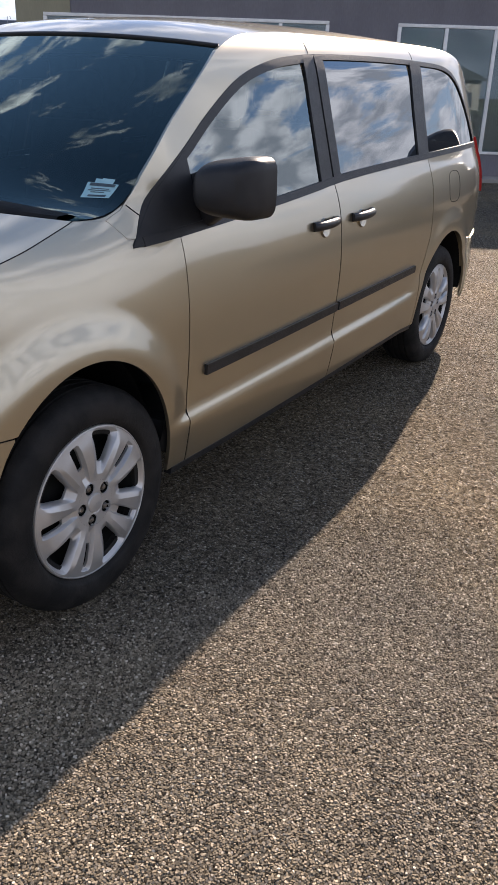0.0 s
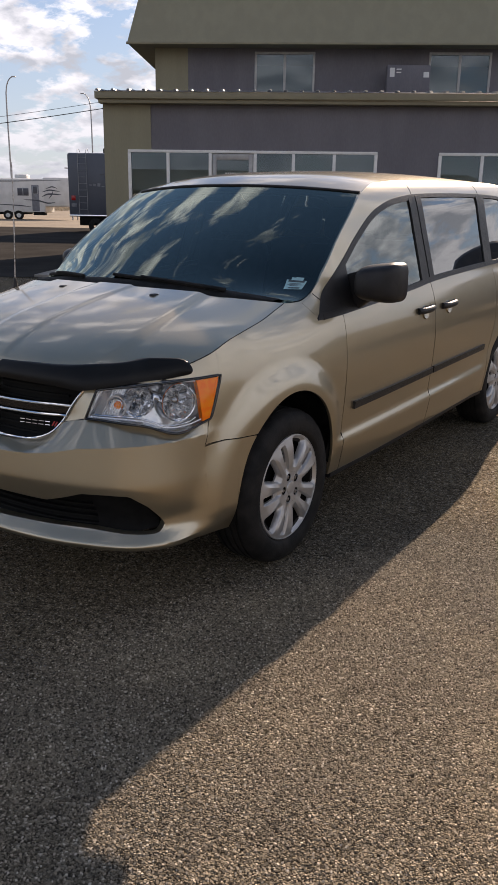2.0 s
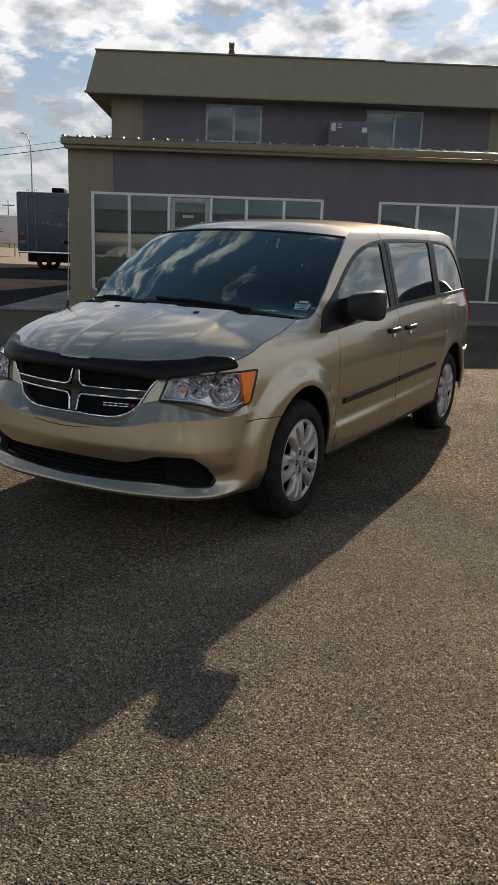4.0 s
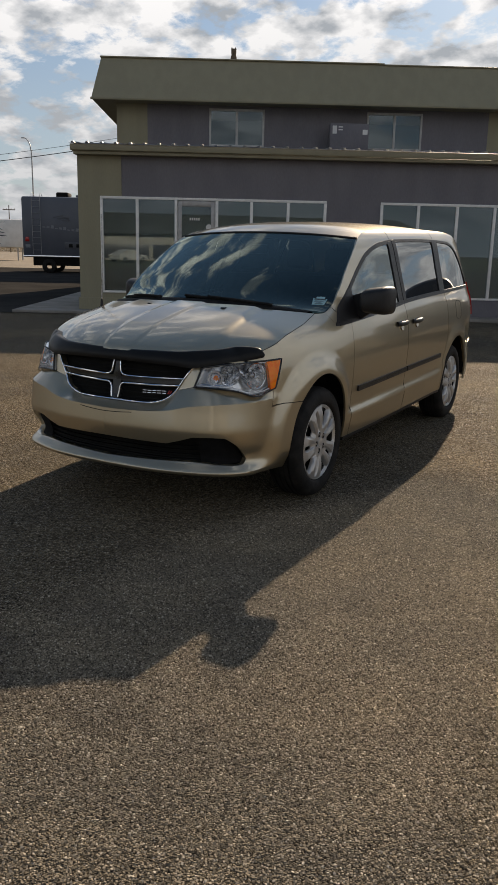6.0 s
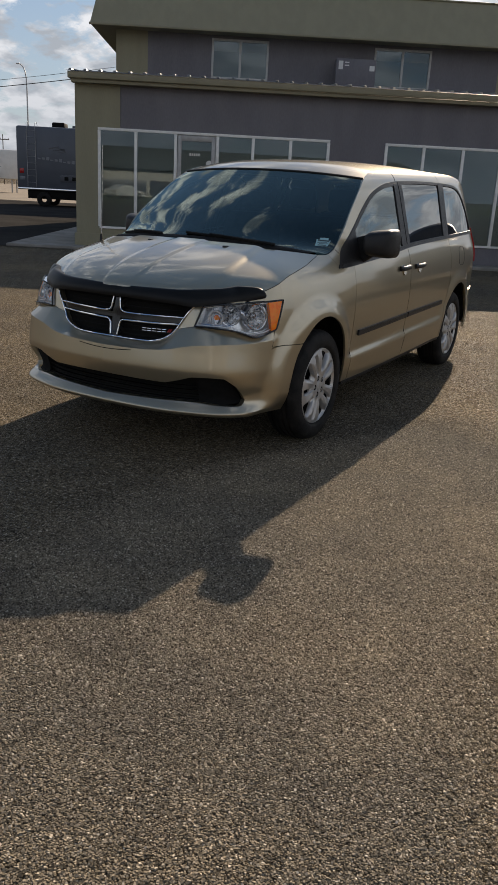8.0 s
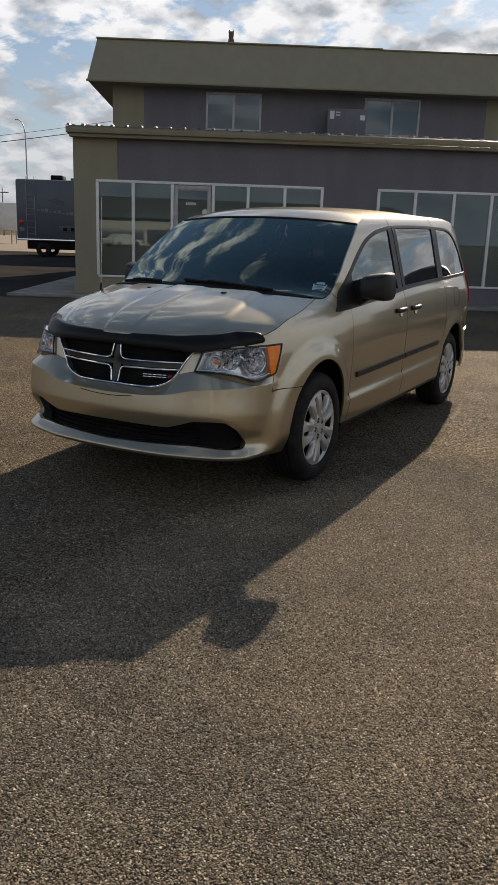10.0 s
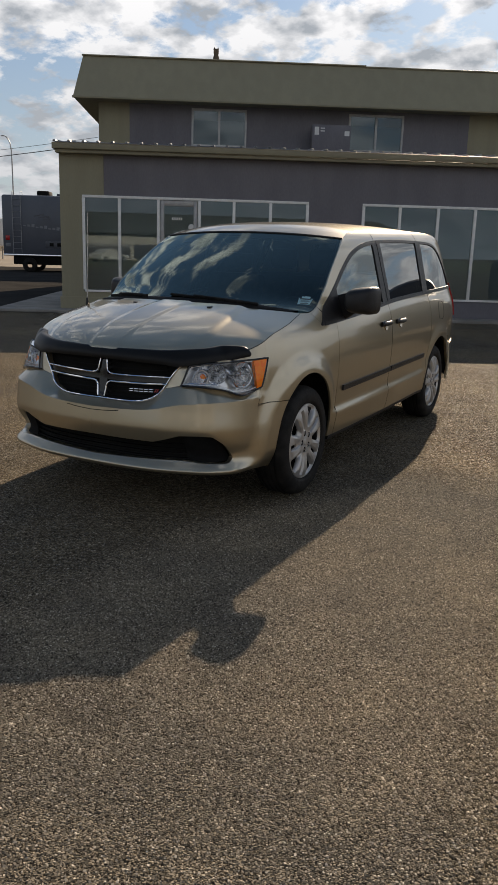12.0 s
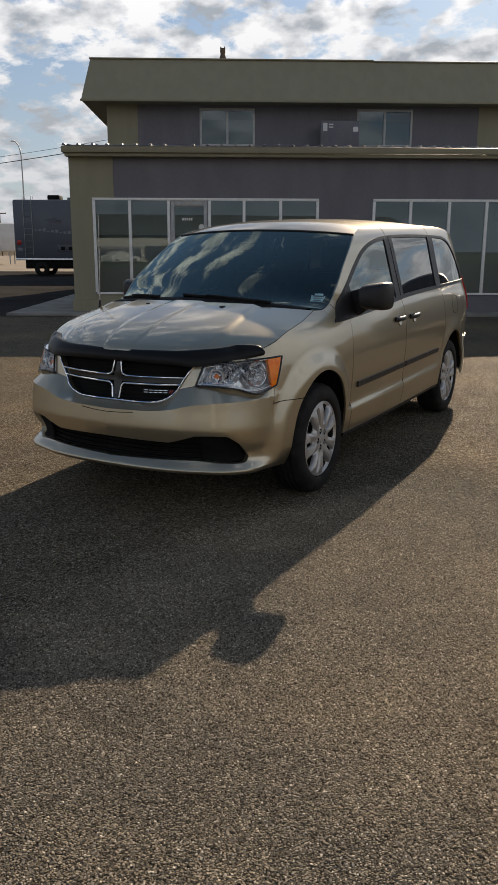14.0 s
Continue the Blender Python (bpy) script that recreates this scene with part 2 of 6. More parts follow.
STEEL = surface("nut_steel", (0.46, 0.45, 0.44), 0.35, 1.0, second=(0.2, 0.18, 0.16), scale=60)
SCREEN_GLASS = glass("windscreen_glass", (0.55, 0.70, 0.74), clear=0.62, ior=1.95, sheen=(0.86, 0.99, 0.90))
SIDE_GLASS = glass("side_glass", (0.5, 0.58, 0.58), clear=0.5, ior=2.55, sheen=(0.90, 0.97, 0.95))
PRIVACY_GLASS = glass("privacy_glass", (0.20, 0.22, 0.23), clear=0.35, ior=2.8, sheen=(0.96, 0.98, 0.97))
SHOP_GLASS = glass("shop_glass", (0.74, 0.80, 0.82), clear=0.8, ior=1.72, sheen=(0.82, 0.94, 1.0))
LENS = glass("lamp_lens", (0.95, 0.96, 0.97), clear=0.95, ior=1.45)
AMBER = surface("amber_lens", (1.0, 0.27, 0.015), 0.12, second=(1.0, 0.19, 0.01), scale=40, rough_spread=0.04)
RED = surface("red_lens", (0.45, 0.012, 0.015), 0.12, second=(0.35, 0.01, 0.01), scale=40)
SEAT = surface("seat_cloth", (0.035, 0.034, 0.034), 0.9, second=(0.05, 0.048, 0.046), scale=14, bump=0.3, bump_scale=300)
ASPHALT = asphalt_material()
CONCRETE = surface("concrete", (0.34, 0.315, 0.28), 0.85, second=(0.25, 0.232, 0.205), scale=1.6, bump=0.3, bump_scale=50, fine=0.35)
OLIVE = surface("olive_siding", (0.295, 0.268, 0.178), 0.75, second=(0.318, 0.290, 0.192), scale=0.9, bump=0.12, bump_scale=60, fine=0.25, stretch=(4, 4, 0.45))
SLATE = surface("slate_stucco", (0.180, 0.171, 0.186), 0.85, second=(0.20, 0.190, 0.205), scale=0.7, bump=0.2, bump_scale=70, fine=0.3, stretch=(3, 3, 0.7))
FASCIA = surface("fascia_metal", (0.22, 0.195, 0.125), 0.5, 0.0, second=(0.25, 0.22, 0.14), scale=2, rough_spread=0.08)
TIN = surface("roof_tin", (0.50, 0.50, 0.51), 0.42, 0.9, second=(0.42, 0.42, 0.42), scale=5, rough_spread=0.1)
ALU = surface("window_frame", (0.80, 0.78, 0.74), 0.45, 0.0, second=(0.72, 0.70, 0.66), scale=7, rough_spread=0.08)
# a darker tone of the frame metal, for the upper windows
DULL_ALU = surface("dull_frame", (0.50, 0.49, 0.47), 0.5, 0.0, second=(0.42, 0.41, 0.40), scale=7, rough_spread=0.08)
DOOR_METAL = surface("door_metal", (0.36, 0.35, 0.34), 0.4, 0.3, second=(0.30, 0.29, 0.28), scale=7, rough_spread=0.08)
# asphalt with shade put into its colour, for the ground beside the shop
SHADE_GROUND = surface("shade_toned_asphalt", (0.058, 0.055, 0.052), 0.95, second=(0.074, 0.070, 0.066), scale=0.7, bump=0.35, bump_scale=90, fine=0.4)
SHADE_GROUND.node_tree.nodes["Principled BSDF"].inputs["Specular IOR Level"].default_value = 0.0
ROOM = surface("room_paint", (0.72, 0.73, 0.70), 0.9, second=(0.78, 0.78, 0.75), scale=0.8)
SAND = surface("sandy_gravel", (0.27, 0.212, 0.147), 0.95, second=(0.21, 0.165, 0.114), scale=0.5, bump=0.4, bump_scale=30, fine=0.4)
TRAILER_GREY = surface("trailer_skin", (0.085, 0.095, 0.118), 0.4, 0.1, second=(0.075, 0.084, 0.105), scale=1.2, rough_spread=0.08)
DECAL = surface("decal_vinyl", (0.055, 0.06, 0.075), 0.4, second=(0.07, 0.075, 0.09), scale=5)
PALE_DECAL = surface("pale_decal", (0.20, 0.21, 0.235), 0.4, second=(0.16, 0.17, 0.19), scale=5)
WHITE_SKIN = surface("white_skin", (0.70, 0.69, 0.66), 0.4, second=(0.62, 0.61, 0.58), scale=1.5, rough_spread=0.08)
GALV = surface("galvanised", (0.40, 0.41, 0.42), 0.45, 0.8, second=(0.32, 0.33, 0.34), scale=6, rough_spread=0.1)
WOOD_POLE = surface("pole_wood", (0.12, 0.09, 0.065), 0.9, second=(0.09, 0.07, 0.05), scale=3, stretch=(8, 8, 0.6), bump=0.3, bump_scale=30)
CABLE = surface("cable_black", (0.02, 0.02, 0.02), 0.6, second=(0.03, 0.03, 0.03), scale=2)
ORANGE = surface("orange_print", (0.55, 0.16, 0.06), 0.6, second=(0.48, 0.13, 0.05), scale=9)
ROOF_GREY = surface("far_roofing", (0.10, 0.11, 0.105), 0.7, second=(0.13, 0.14, 0.13), scale=0.5)
GRASS = surface("dry_grass", (0.13, 0.15, 0.06), 0.9, second=(0.20, 0.19, 0.09), scale=0.3, bump=0.4, bump_scale=8, fine=0.3)


def chip_material():
    """Each stone in a tone of its own, with the lot's broad stains over them."""
    m = surface("stone_chips", (0.20, 0.16, 0.12), 0.7, second=(0.30, 0.25, 0.19), scale=3)
    t = m.node_tree
    b = t.nodes["Principled BSDF"]
    b.inputs["Specular IOR Level"].default_value = 0.08
    geo = t.nodes.new("ShaderNodeNewGeometry")
    r = t.nodes.new("ShaderNodeValToRGB")
    palette(r)
    t.links.new(geo.outputs["Random Per Island"], r.inputs[0])
    co = t.nodes.new("ShaderNodeTexCoord")
    last = r.outputs[0]
    for scale, lo, hi, tint in ((0.55, 0.36, 0.66, ((0.74, 0.74, 0.76), (1.08, 1.00, 0.91))), (3.5, 0.34, 0.70, ((0.84, 0.83, 0.83), (1.06, 1.04, 1.01)))):
        n = t.nodes.new("ShaderNodeTexNoise")
        n.inputs["Scale"].default_value, n.inputs["Detail"].default_value = scale, 6
        t.links.new(co.outputs["Object"], n.inputs["Vector"])
        w = t.nodes.new("ShaderNodeValToRGB")
        w.color_ramp.elements[0].position, w.color_ramp.elements[1].position = lo, hi
        w.color_ramp.elements[0].color, w.color_ramp.elements[1].color = rgb(tint[0]), rgb(tint[1])
        t.links.new(n.outputs["Fac"], w.inputs[0])
        k = t.nodes.new("ShaderNodeMixRGB")
        k.blend_type = "MULTIPLY"
        k.inputs[0].default_value = 1.0
        t.links.new(last, k.inputs[1])
        t.links.new(w.outputs[0], k.inputs[2])
        last = k.outputs[0]
    t.links.new(last, b.inputs["Base Color"])
    return m


CHIP = chip_material()
BEIGE = surface("beige_wall", (0.50, 0.48, 0.44), 0.8, second=(0.44, 0.42, 0.38), scale=0.3)


# ---- mesh tools ----
def thing(name, label, category, place=(0, 0, 0), turn=0, group="", kind=""):
    ob = new(name)
    ob.empty_display_size = 0.2
    ob.matrix_world = pose(*place, 0, 0, turn)
    return tagged(ob, label, category, group, kind)


def part(name, bm, material, parent=None, label="", smooth=40):
    """Links a bmesh as one mesh object under a thing or a part."""
    me = bpy.data.meshes.new(name)
    bmesh.ops.recalc_face_normals(bm, faces=bm.faces)
    if smooth:
        for f in bm.faces:
            f.smooth = True
        for e in bm.edges:
            if len(e.link_faces) == 2 and e.calc_face_angle(0) > radians(smooth):
                e.smooth = False
    bm.to_mesh(me)
    bm.free()
    for m in (material if isinstance(material, (list, tuple)) else [material]):
        me.materials.append(m)
    ob = new(name, me)
    if parent:
        ob.parent = parent
    if label:
        ob["label"] = label
    return ob


def structure(ob, label="", category=""):
    return tagged(ob, label, category, kind="structure")


def box(bm, lo, hi, bevel=0.0, m=None):
    """A box from corner to corner, with its edges rounded."""
    c = [(a + b) / 2 for a, b in zip(lo, hi)]
    s = [abs(b - a) for a, b in zip(lo, hi)]
    made = bmesh.ops.create_cube(bm, size=1, matrix=Matrix.LocRotScale(c, None, s))["verts"]
    if bevel:
        edges = list({e for v in made for e in v.link_edges})
        got = bmesh.ops.bevel(bm, geom=edges, offset=bevel, segments=2, affect="EDGES", profile=0.5)
        made = list({v for f in got["faces"] for v in f.verts} | {v for v in made if v.is_valid})
    if m is not None:
        bmesh.ops.transform(bm, matrix=m, verts=[v for v in made if v.is_valid])
    return made


def lathe(bm, profile, n=48, m=None, close=False):
    """Turns (radius, along) points about the x axis."""
    rings = []
    m = m or Matrix()
    for r, a in profile:
        rings.append([bm.verts.new(m @ Vector((a, r * math.cos(2 * math.pi * k / n), r * math.sin(2 * math.pi * k / n)))) for k in range(n)])
    pairs = list(zip(rings, rings[1:])) + ([(rings[-1], rings[0])] if close else [])
    for p, q in pairs:
        for k in range(n):
            bm.faces.new((p[k], p[(k + 1) % n], q[(k + 1) % n], q[k]))
    return rings


def tube(bm, points, radius, n=8, taper=1.0):
    """A round bar along points."""
    pts = [Vector(p) for p in points]
    rings = []
    for i, p in enumerate(pts):
        d = (pts[min(i + 1, len(pts) - 1)] - pts[max(i - 1, 0)]).normalized()
        a = d.orthogonal().normalized() if i == 0 else (a - d * a.dot(d)).normalized()
        b = d.cross(a)
        r = radius * (1 + (taper - 1) * i / max(len(pts) - 1, 1))
        rings.append([bm.verts.new(p + a * (r * math.cos(2 * math.pi * k / n)) + b * (r * math.sin(2 * math.pi * k / n))) for k in range(n)])
    for p, q in zip(rings, rings[1:]):
        for k in range(n):
            bm.faces.new((p[k], p[(k + 1) % n], q[(k + 1) % n], q[k]))
    bm.faces.new(rings[0][::-1])
    bm.faces.new(rings[-1])


def sheet(bm, rows, thick=0.0, toward=None, rims=(0, 1, 2, 3)):
    """A surface through rows of points; with a thickness it becomes a closed shell."""
    g = [[bm.verts.new(Vector(p)) for p in row] for row in rows]
    faces = []
    for a, b in zip(g, g[1:]):
        for k in range(len(a) - 1):
            try:
                faces.append(bm.faces.new((a[k], a[k + 1], b[k + 1], b[k])))
            except ValueError:
                pass
    if thick:
        back = [[bm.verts.new(v.co + Vector(toward[i][k]) * thick) for k, v in enumerate(row)] for i, row in enumerate(g)]
        rim = [(g[0], back[0]), (g[-1], back[-1]), ([r[0] for r in g], [r[0] for r in back]), ([r[-1] for r in g], [r[-1] for r in back])]
        for a, b in [rim[k] for k in rims]:
            for k in range(len(a) - 1):
                try:
                    bm.faces.new((a[k], a[k + 1], b[k + 1], b[k]))
                except ValueError:
                    pass
    return faces


def spread(points, n):
    """n points at even steps along a run of points."""
    p = np.array(points, float)
    d = np.concatenate([[0], np.cumsum(np.linalg.norm(np.diff(p, axis=0), axis=1))])
    t = np.linspace(0, d[-1], n)
    return np.stack([np.interp(t, d, p[:, k]) for k in range(p.shape[1])], axis=1)


def part_empty(name, parent):
    ob = new(name)
    ob.parent = parent
    return ob


# ---- the shape of the van's skin: a plan outline and its height profiles ----
def catmull(points, per=12):
    """A smooth run of points through the given ones."""
    p = [np.array(q, float) for q in points]
    p = [2 * p[0] - p[1]] + p + [2 * p[-1] - p[-2]]
    out = []
    for i in range(1, len(p) - 2):
        for k in range(per):
            t = k / per
            out.append(0.5 * (2 * p[i] + (p[i + 1] - p[i - 1]) * t + (2 * p[i - 1] - 5 * p[i] + 4 * p[i + 1] - p[i + 2]) * t * t
                              + (3 * p[i] - p[i - 1] - 3 * p[i + 1] + p[i + 2]) * t ** 3))
    out.append(p[-2])
    return np.array(out)


def ramp(a, b, t):
    k = np.clip((t - a) / (b - a), 0, 1)
    return k * k * (3 - 2 * k)


PLAN = catmull([(0, -1.0), (0.2, -0.993), (0.4, -0.966), (0.57, -0.915), (0.722, -0.842), (0.818, -0.728), (0.856, -0.595), (0.878, -0.46), (0.897, -0.34),
                (0.919, -0.22), (0.94, 0.0), (0.958, 0.3), (0.97, 0.7), (0.975, 1.2), (0.975, 1.9), (0.972, 2.6), (0.966, 3.1), (0.953, 3.45),
                (0.918, 3.73), (0.84, 3.94), (0.66, 4.06), (0.35, 4.11), (0, 4.12)])
ARC = np.concatenate([[0], np.cumsum(np.linalg.norm(np.diff(PLAN, axis=0), axis=1))])
ARC -= np.interp(0.0, PLAN[90:140, 1], ARC[90:140])
TAN = np.gradient(PLAN, axis=0)
TAN /= np.linalg.norm(TAN, axis=1)[:, None]
NOSE, TAIL = ARC[0], ARC[-1]
SIDE = catmull([(0.2, -0.065), (0.25, -0.046), (0.31, -0.027), (0.40, -0.011), (0.44, -0.005), (0.460, -0.003), (0.468, -0.003), (0.492, -0.019), (0.502, -0.021), (0.56, -0.017),
                (0.64, -0.010), (0.75, -0.004), (0.85, -0.003), (0.95, -0.010), (1.03, -0.022), (1.10, -0.042), (1.16, -0.066), (1.3, -0.108), (1.45, -0.155),
                (1.57, -0.193), (1.63, -0.217), (1.67, -0.240), (1.70, -0.268), (1.722, -0.305), (1.737, -0.36)], 6)
FENDER = catmull([(0.2, -0.065), (0.31, -0.027), (0.45, -0.010), (0.6, -0.007), (0.75, -0.004), (0.85, -0.008), (0.93, -0.018), (1.0, -0.034), (1.06, -0.056),
                  (1.11, -0.084), (1.15, -0.116), (1.18, -0.15), (1.22, -0.21)], 6)
# the nose: the bumper's face up to a sharp edge, a ledge that leans back to the grille and lamps, and the upper part
BUMPER_FACE = catmull([(0.22, -0.07), (0.255, -0.035), (0.28, 0.0), (0.30, 0.018), (0.315, 0.016), (0.345, -0.016), (0.36, -0.028), (0.40, -0.030), (0.45, -0.010), (0.50, 0.004),
                       (0.54, 0.012), (0.56, 0.0115), (0.60, 0.007), (0.66, 0.0), (0.73, -0.007)], 6)
UPPER_LAMP = catmull([(0.66, -0.05), (0.74, -0.070), (0.79, -0.082), (0.88, -0.108), (0.95, -0.138), (1.0, -0.17), (1.04, -0.21), (1.1, -0.3)], 6)
UPPER_MID = catmull([(0.64, -0.082), (0.69, -0.094), (0.74, -0.104), (0.79, -0.112), (0.88, -0.122), (0.95, -0.143), (1.0, -0.17), (1.04, -0.21), (1.1, -0.3)], 6)
LEDGE_U = [-1.64, -1.40, -1.35, -1.30, -1.26, -1.205, -1.15, -1.085, -0.97, -0.88, -0.80, -0.70]
LEDGE_LOW = [0.637, 0.643, 0.646, 0.650, 0.655, 0.664, 0.678, 0.692, 0.703, 0.710, 0.713, 0.718]
LEDGE_TOP = [0.686, 0.686, 0.690, 0.702, 0.722, 0.768, 0.780, 0.791, 0.789, 0.785, 0.777, 0.752]


def front_depth(u, z):
    """How far the nose stands out from its plan outline."""
    mid = 1 - ramp(-1.24, -1.03, u)
    low, top = np.interp(u, LEDGE_U, LEDGE_LOW), np.interp(u, LEDGE_U, LEDGE_TOP)
    upper = lambda h: (1 - mid) * np.interp(h, UPPER_LAMP[:, 0], UPPER_LAMP[:, 1]) + mid * np.interp(h, UPPER_MID[:, 0], UPPER_MID[:, 1])
    face = np.interp(min(z, low), BUMPER_FACE[:, 0], BUMPER_FACE[:, 1])
    if z <= low:
        return face
    if z >= top:
        return upper(z)
    return face + (upper(top) - face) * (z - low) / (top - low)


def arc_at(y):
    """The way along the outline to the place y on the van's flank."""
    return float(np.interp(y, PLAN[60:, 1], ARC[60:]))


def skin(u, z, off=0.0):
    """A point of the van's left flank, nose or tail: u along the outline, z up."""
    x, y = np.interp(u, ARC, PLAN[:, 0]), np.interp(u, ARC, PLAN[:, 1])
    tx, ty = np.interp(u, ARC, TAN[:, 0]), np.interp(u, ARC, TAN[:, 1])
    s = math.hypot(tx, ty)
    nx, ny = ty / s, -tx / s
    zz = z - 0.02 * np.clip(y, 0, 3.6)
    d = np.interp(zz, SIDE[:, 0], SIDE[:, 1])
    w = max(1 - ramp(np.interp(z, [0.70, 0.95], [0.34, -0.05]), np.interp(z, [0.70, 0.95], [0.49, 0.50]), y), ramp(2.46, 2.66, y) * (1 - ramp(0.55, 0.66, z)))
    d = d * (1 - w) + w * np.interp(z, FENDER[:, 0], FENDER[:, 1])
    w = 1 - ramp(-0.78, -0.42, y)
    d = d * (1 - w) + w * front_depth(u, z)
    for cy, lift in ((0.0, 0.037), (3.078, 0.016)):
        away = (y - cy) * (1.18 if (y > cy) == (cy == 0.0) else 1.0)
        r = math.hypot(away, max(z - 0.36, 0.0))
        d += lift * (1 - ramp(0.47, 0.61, r)) * (1 - ramp(0.86, 1.02, z)) * (ramp(0.30, 0.82, z) if away != y - cy else ramp(0.2, 0.4, z))
    d += off
    return np.array((x + nx * d, y + ny * d, z))


# ---- ground ----
B_PLACE, B_TURN = (-9.963, 10.859, 0), 30.6
B_AXES = pose(*B_PLACE, 0, 0, B_TURN)
B_INV = B_AXES.inverted()


def ground_height(x, y):
    v = (B_INV @ Vector((x, y, 0))).y
    return 0.40 * float(ramp01((v - 3) / 26))


def ramp01(t):
    t = min(max(t, 0.0), 1.0)
    return t * t * (3 - 2 * t)


def build_ground():
    bm = bmesh.new()
    steps = [-900, -400, -180, -80, -40] + list(range(-28, 61, 2)) + [75, 100, 140, 220, 400, 900, 1600]
    rows = [[(x, y, ground_height(x, y) - 0.0) for x in steps] for y in steps]
    sheet(bm, rows)
    ob = part("ground", bm, ASPHALT)
    return structure(ob, "coarse brown-grey chip-sealed asphalt parking lot", "ground")


build_ground()


# ---- the two-storey shop building ----
def build_building():
    house = thing("shop_building", "two-storey olive and slate grey shop building with storefront windows", "building", B_PLACE, B_TURN)
    wall_t = 0.25

    def block(name, lo, hi, material, parent=house, label="", bevel=0.0):
        bm = bmesh.new()
        box(bm, lo, hi, bevel)
        return part(name, bm, material, parent, label, smooth=30)

    end, deep, last = 13.2, 16.0, 12.8
    sill, head, eave = 0.54, 2.78, 3.80
    # ground-floor front wall, pieced round its two storefronts
    block("corner_column", (-0.56, 0, 0), (-0.03, wall_t, eave), OLIVE, label="olive painted corner panel")
    block("corner_panel", (-0.03, 0, head), (0.49, wall_t, eave), OLIVE)
    block("front_wall", (0.49, 0.02, head), (5.45, wall_t, eave), SLATE)
    block("front_wall", (5.45, 0.02, 0), (6.78, wall_t, eave), SLATE)
    block("front_wall", (6.78, 0.02, head), (12.3, wall_t, eave), SLATE)
    block("front_wall", (12.3, 0.02, 0), (end, wall_t, eave), SLATE)
    block("base_wall", (-0.03, 0.01, 0), (1.80, wall_t, sill - 0.03), OLIVE)
    block("base_wall", (2.79, 0.01, 0), (5.45, wall_t, sill - 0.03), SLATE)
    block("base_wall", (6.78, 0.01, 0), (12.3, wall_t, sill - 0.03), SLATE)
    block("base_plinth", (-0.60, -0.05, 0), (1.80, 0.0, 0.36), OLIVE, label="olive painted base")
    block("side_wall", (-0.56, wall_t, 0), (-0.31, deep, eave), OLIVE)
    block("back_wall", (-0.56, deep, 0), (end, deep + 0.25, eave), SLATE)
    block("end_wall", (end, 0.02, 0), (end + 0.25, deep, eave), SLATE)
    # the rooms behind the glass
    block("shop_floor", (-0.31, wall_t, 0), (end, 8.0, 0.15), ROOM)
    block("shop_ceiling", (-0.31, wall_t, 3.0), (end, 8.0, 3.1), ROOM)
    # pale wall added close behind the glass, so that the panes look brighter
    block("shop_partition", (-0.31, 1.2, 0.15), (end, 1.3, 3.0), ROOM)
    block("shop_partition", (6.0, wall_t, 0.15), (6.1, 5.5, 3.0), ROOM)
    # storefronts
    def storefront(name, u0, u1, posts, door=None):
        front = part_empty(name, house)
        f = 0.035
        rails = [(u0, door[0]), (door[1], u1)] if door else [(u0, u1)]
        bm = bmesh.new()
        box(bm, (u0 - 0.03, -0.02, head - 0.06), (u1 + 0.03, 0.10, head), 0.006)
        part("head_rail", bm, ALU, front)
        for a, b in rails:
            bm = bmesh.new()
            box(bm, (a, -0.03, sill - 0.05), (b, 0.12, sill), 0.006)
            part("sill_rail", bm, ALU, front)
        for p in posts:
            bm = bmesh.new()
            box(bm, (p - f, -0.015, sill), (p + f, 0.10, head - 0.06), 0.006)
            part("mullion", bm, ALU, front)
        edges = sorted(posts)
        for a, b in zip(edges, edges[1:]):
            if door and a >= door[0] - 0.1 and b <= door[1] + 0.1:
                continue
            bm = bmesh.new()
            box(bm, (a + f, 0.03, sill), (b - f, 0.038, head - 0.06))
            pane = part("pane", bm, SHOP_GLASS, front)
            pane.visible_shadow = False
        return front

    storefront("storefront_window", 0.0, 5.42, [0.0, 0.86, 1.80, 2.79, 3.63, 4.52, 5.42], (1.80, 2.79))
    storefront("storefront_window", 6.80, 12.3, [6.80, 7.70, 8.65, 9.57, 10.5, 11.4, 12.3])
    door = part_empty("shop_door", house)
    for name, lo, hi in (("stile", (1.85, 0.0, 0.17), (1.94, 0.06, head - 0.07)), ("stile", (2.65, 0.0, 0.17), (2.74, 0.06, head - 0.07)),
                         ("top_rail", (1.94, 0.0, head - 0.20), (2.65, 0.06, head - 0.07)), ("bottom_rail", (1.94, 0.0, 0.17), (2.65, 0.06, 0.42))):
        bm = bmesh.new()
        box(bm, lo, hi, 0.006)
        part(name, bm, DOOR_METAL, door)
    bm = bmesh.new()
    box(bm, (1.94, 0.025, 0.42), (2.65, 0.033, head - 0.20))
    part("pane", bm, SHOP_GLASS, door).visible_shadow = False
    # eave and tin roof of the ground floor
    bm = bmesh.new()
    box(bm, (-0.66, -0.32, eave - 0.02), (end, 0.02, eave + 0.12), 0.01)
    part("eave_fascia", bm, FASCIA, house, "olive metal eave fascia")
    bm = bmesh.new()
    box(bm, (-0.60, -0.24, eave - 0.10), (end, 0.0, eave - 0.02), 0.006)
    part("eave_trim", bm, FASCIA, house)
    bm = bmesh.new()
    rows = []
    us, zs = [], []
    u = -0.68
    while u < end:
        us += [u, u + 0.05, u + 0.065, u + 0.115, u + 0.13]
        zs += [0, 0, 0.035, 0.035, 0]
        u += 0.335
    slope = lambda v: 3.935 + (v + 0.36) * 0.085
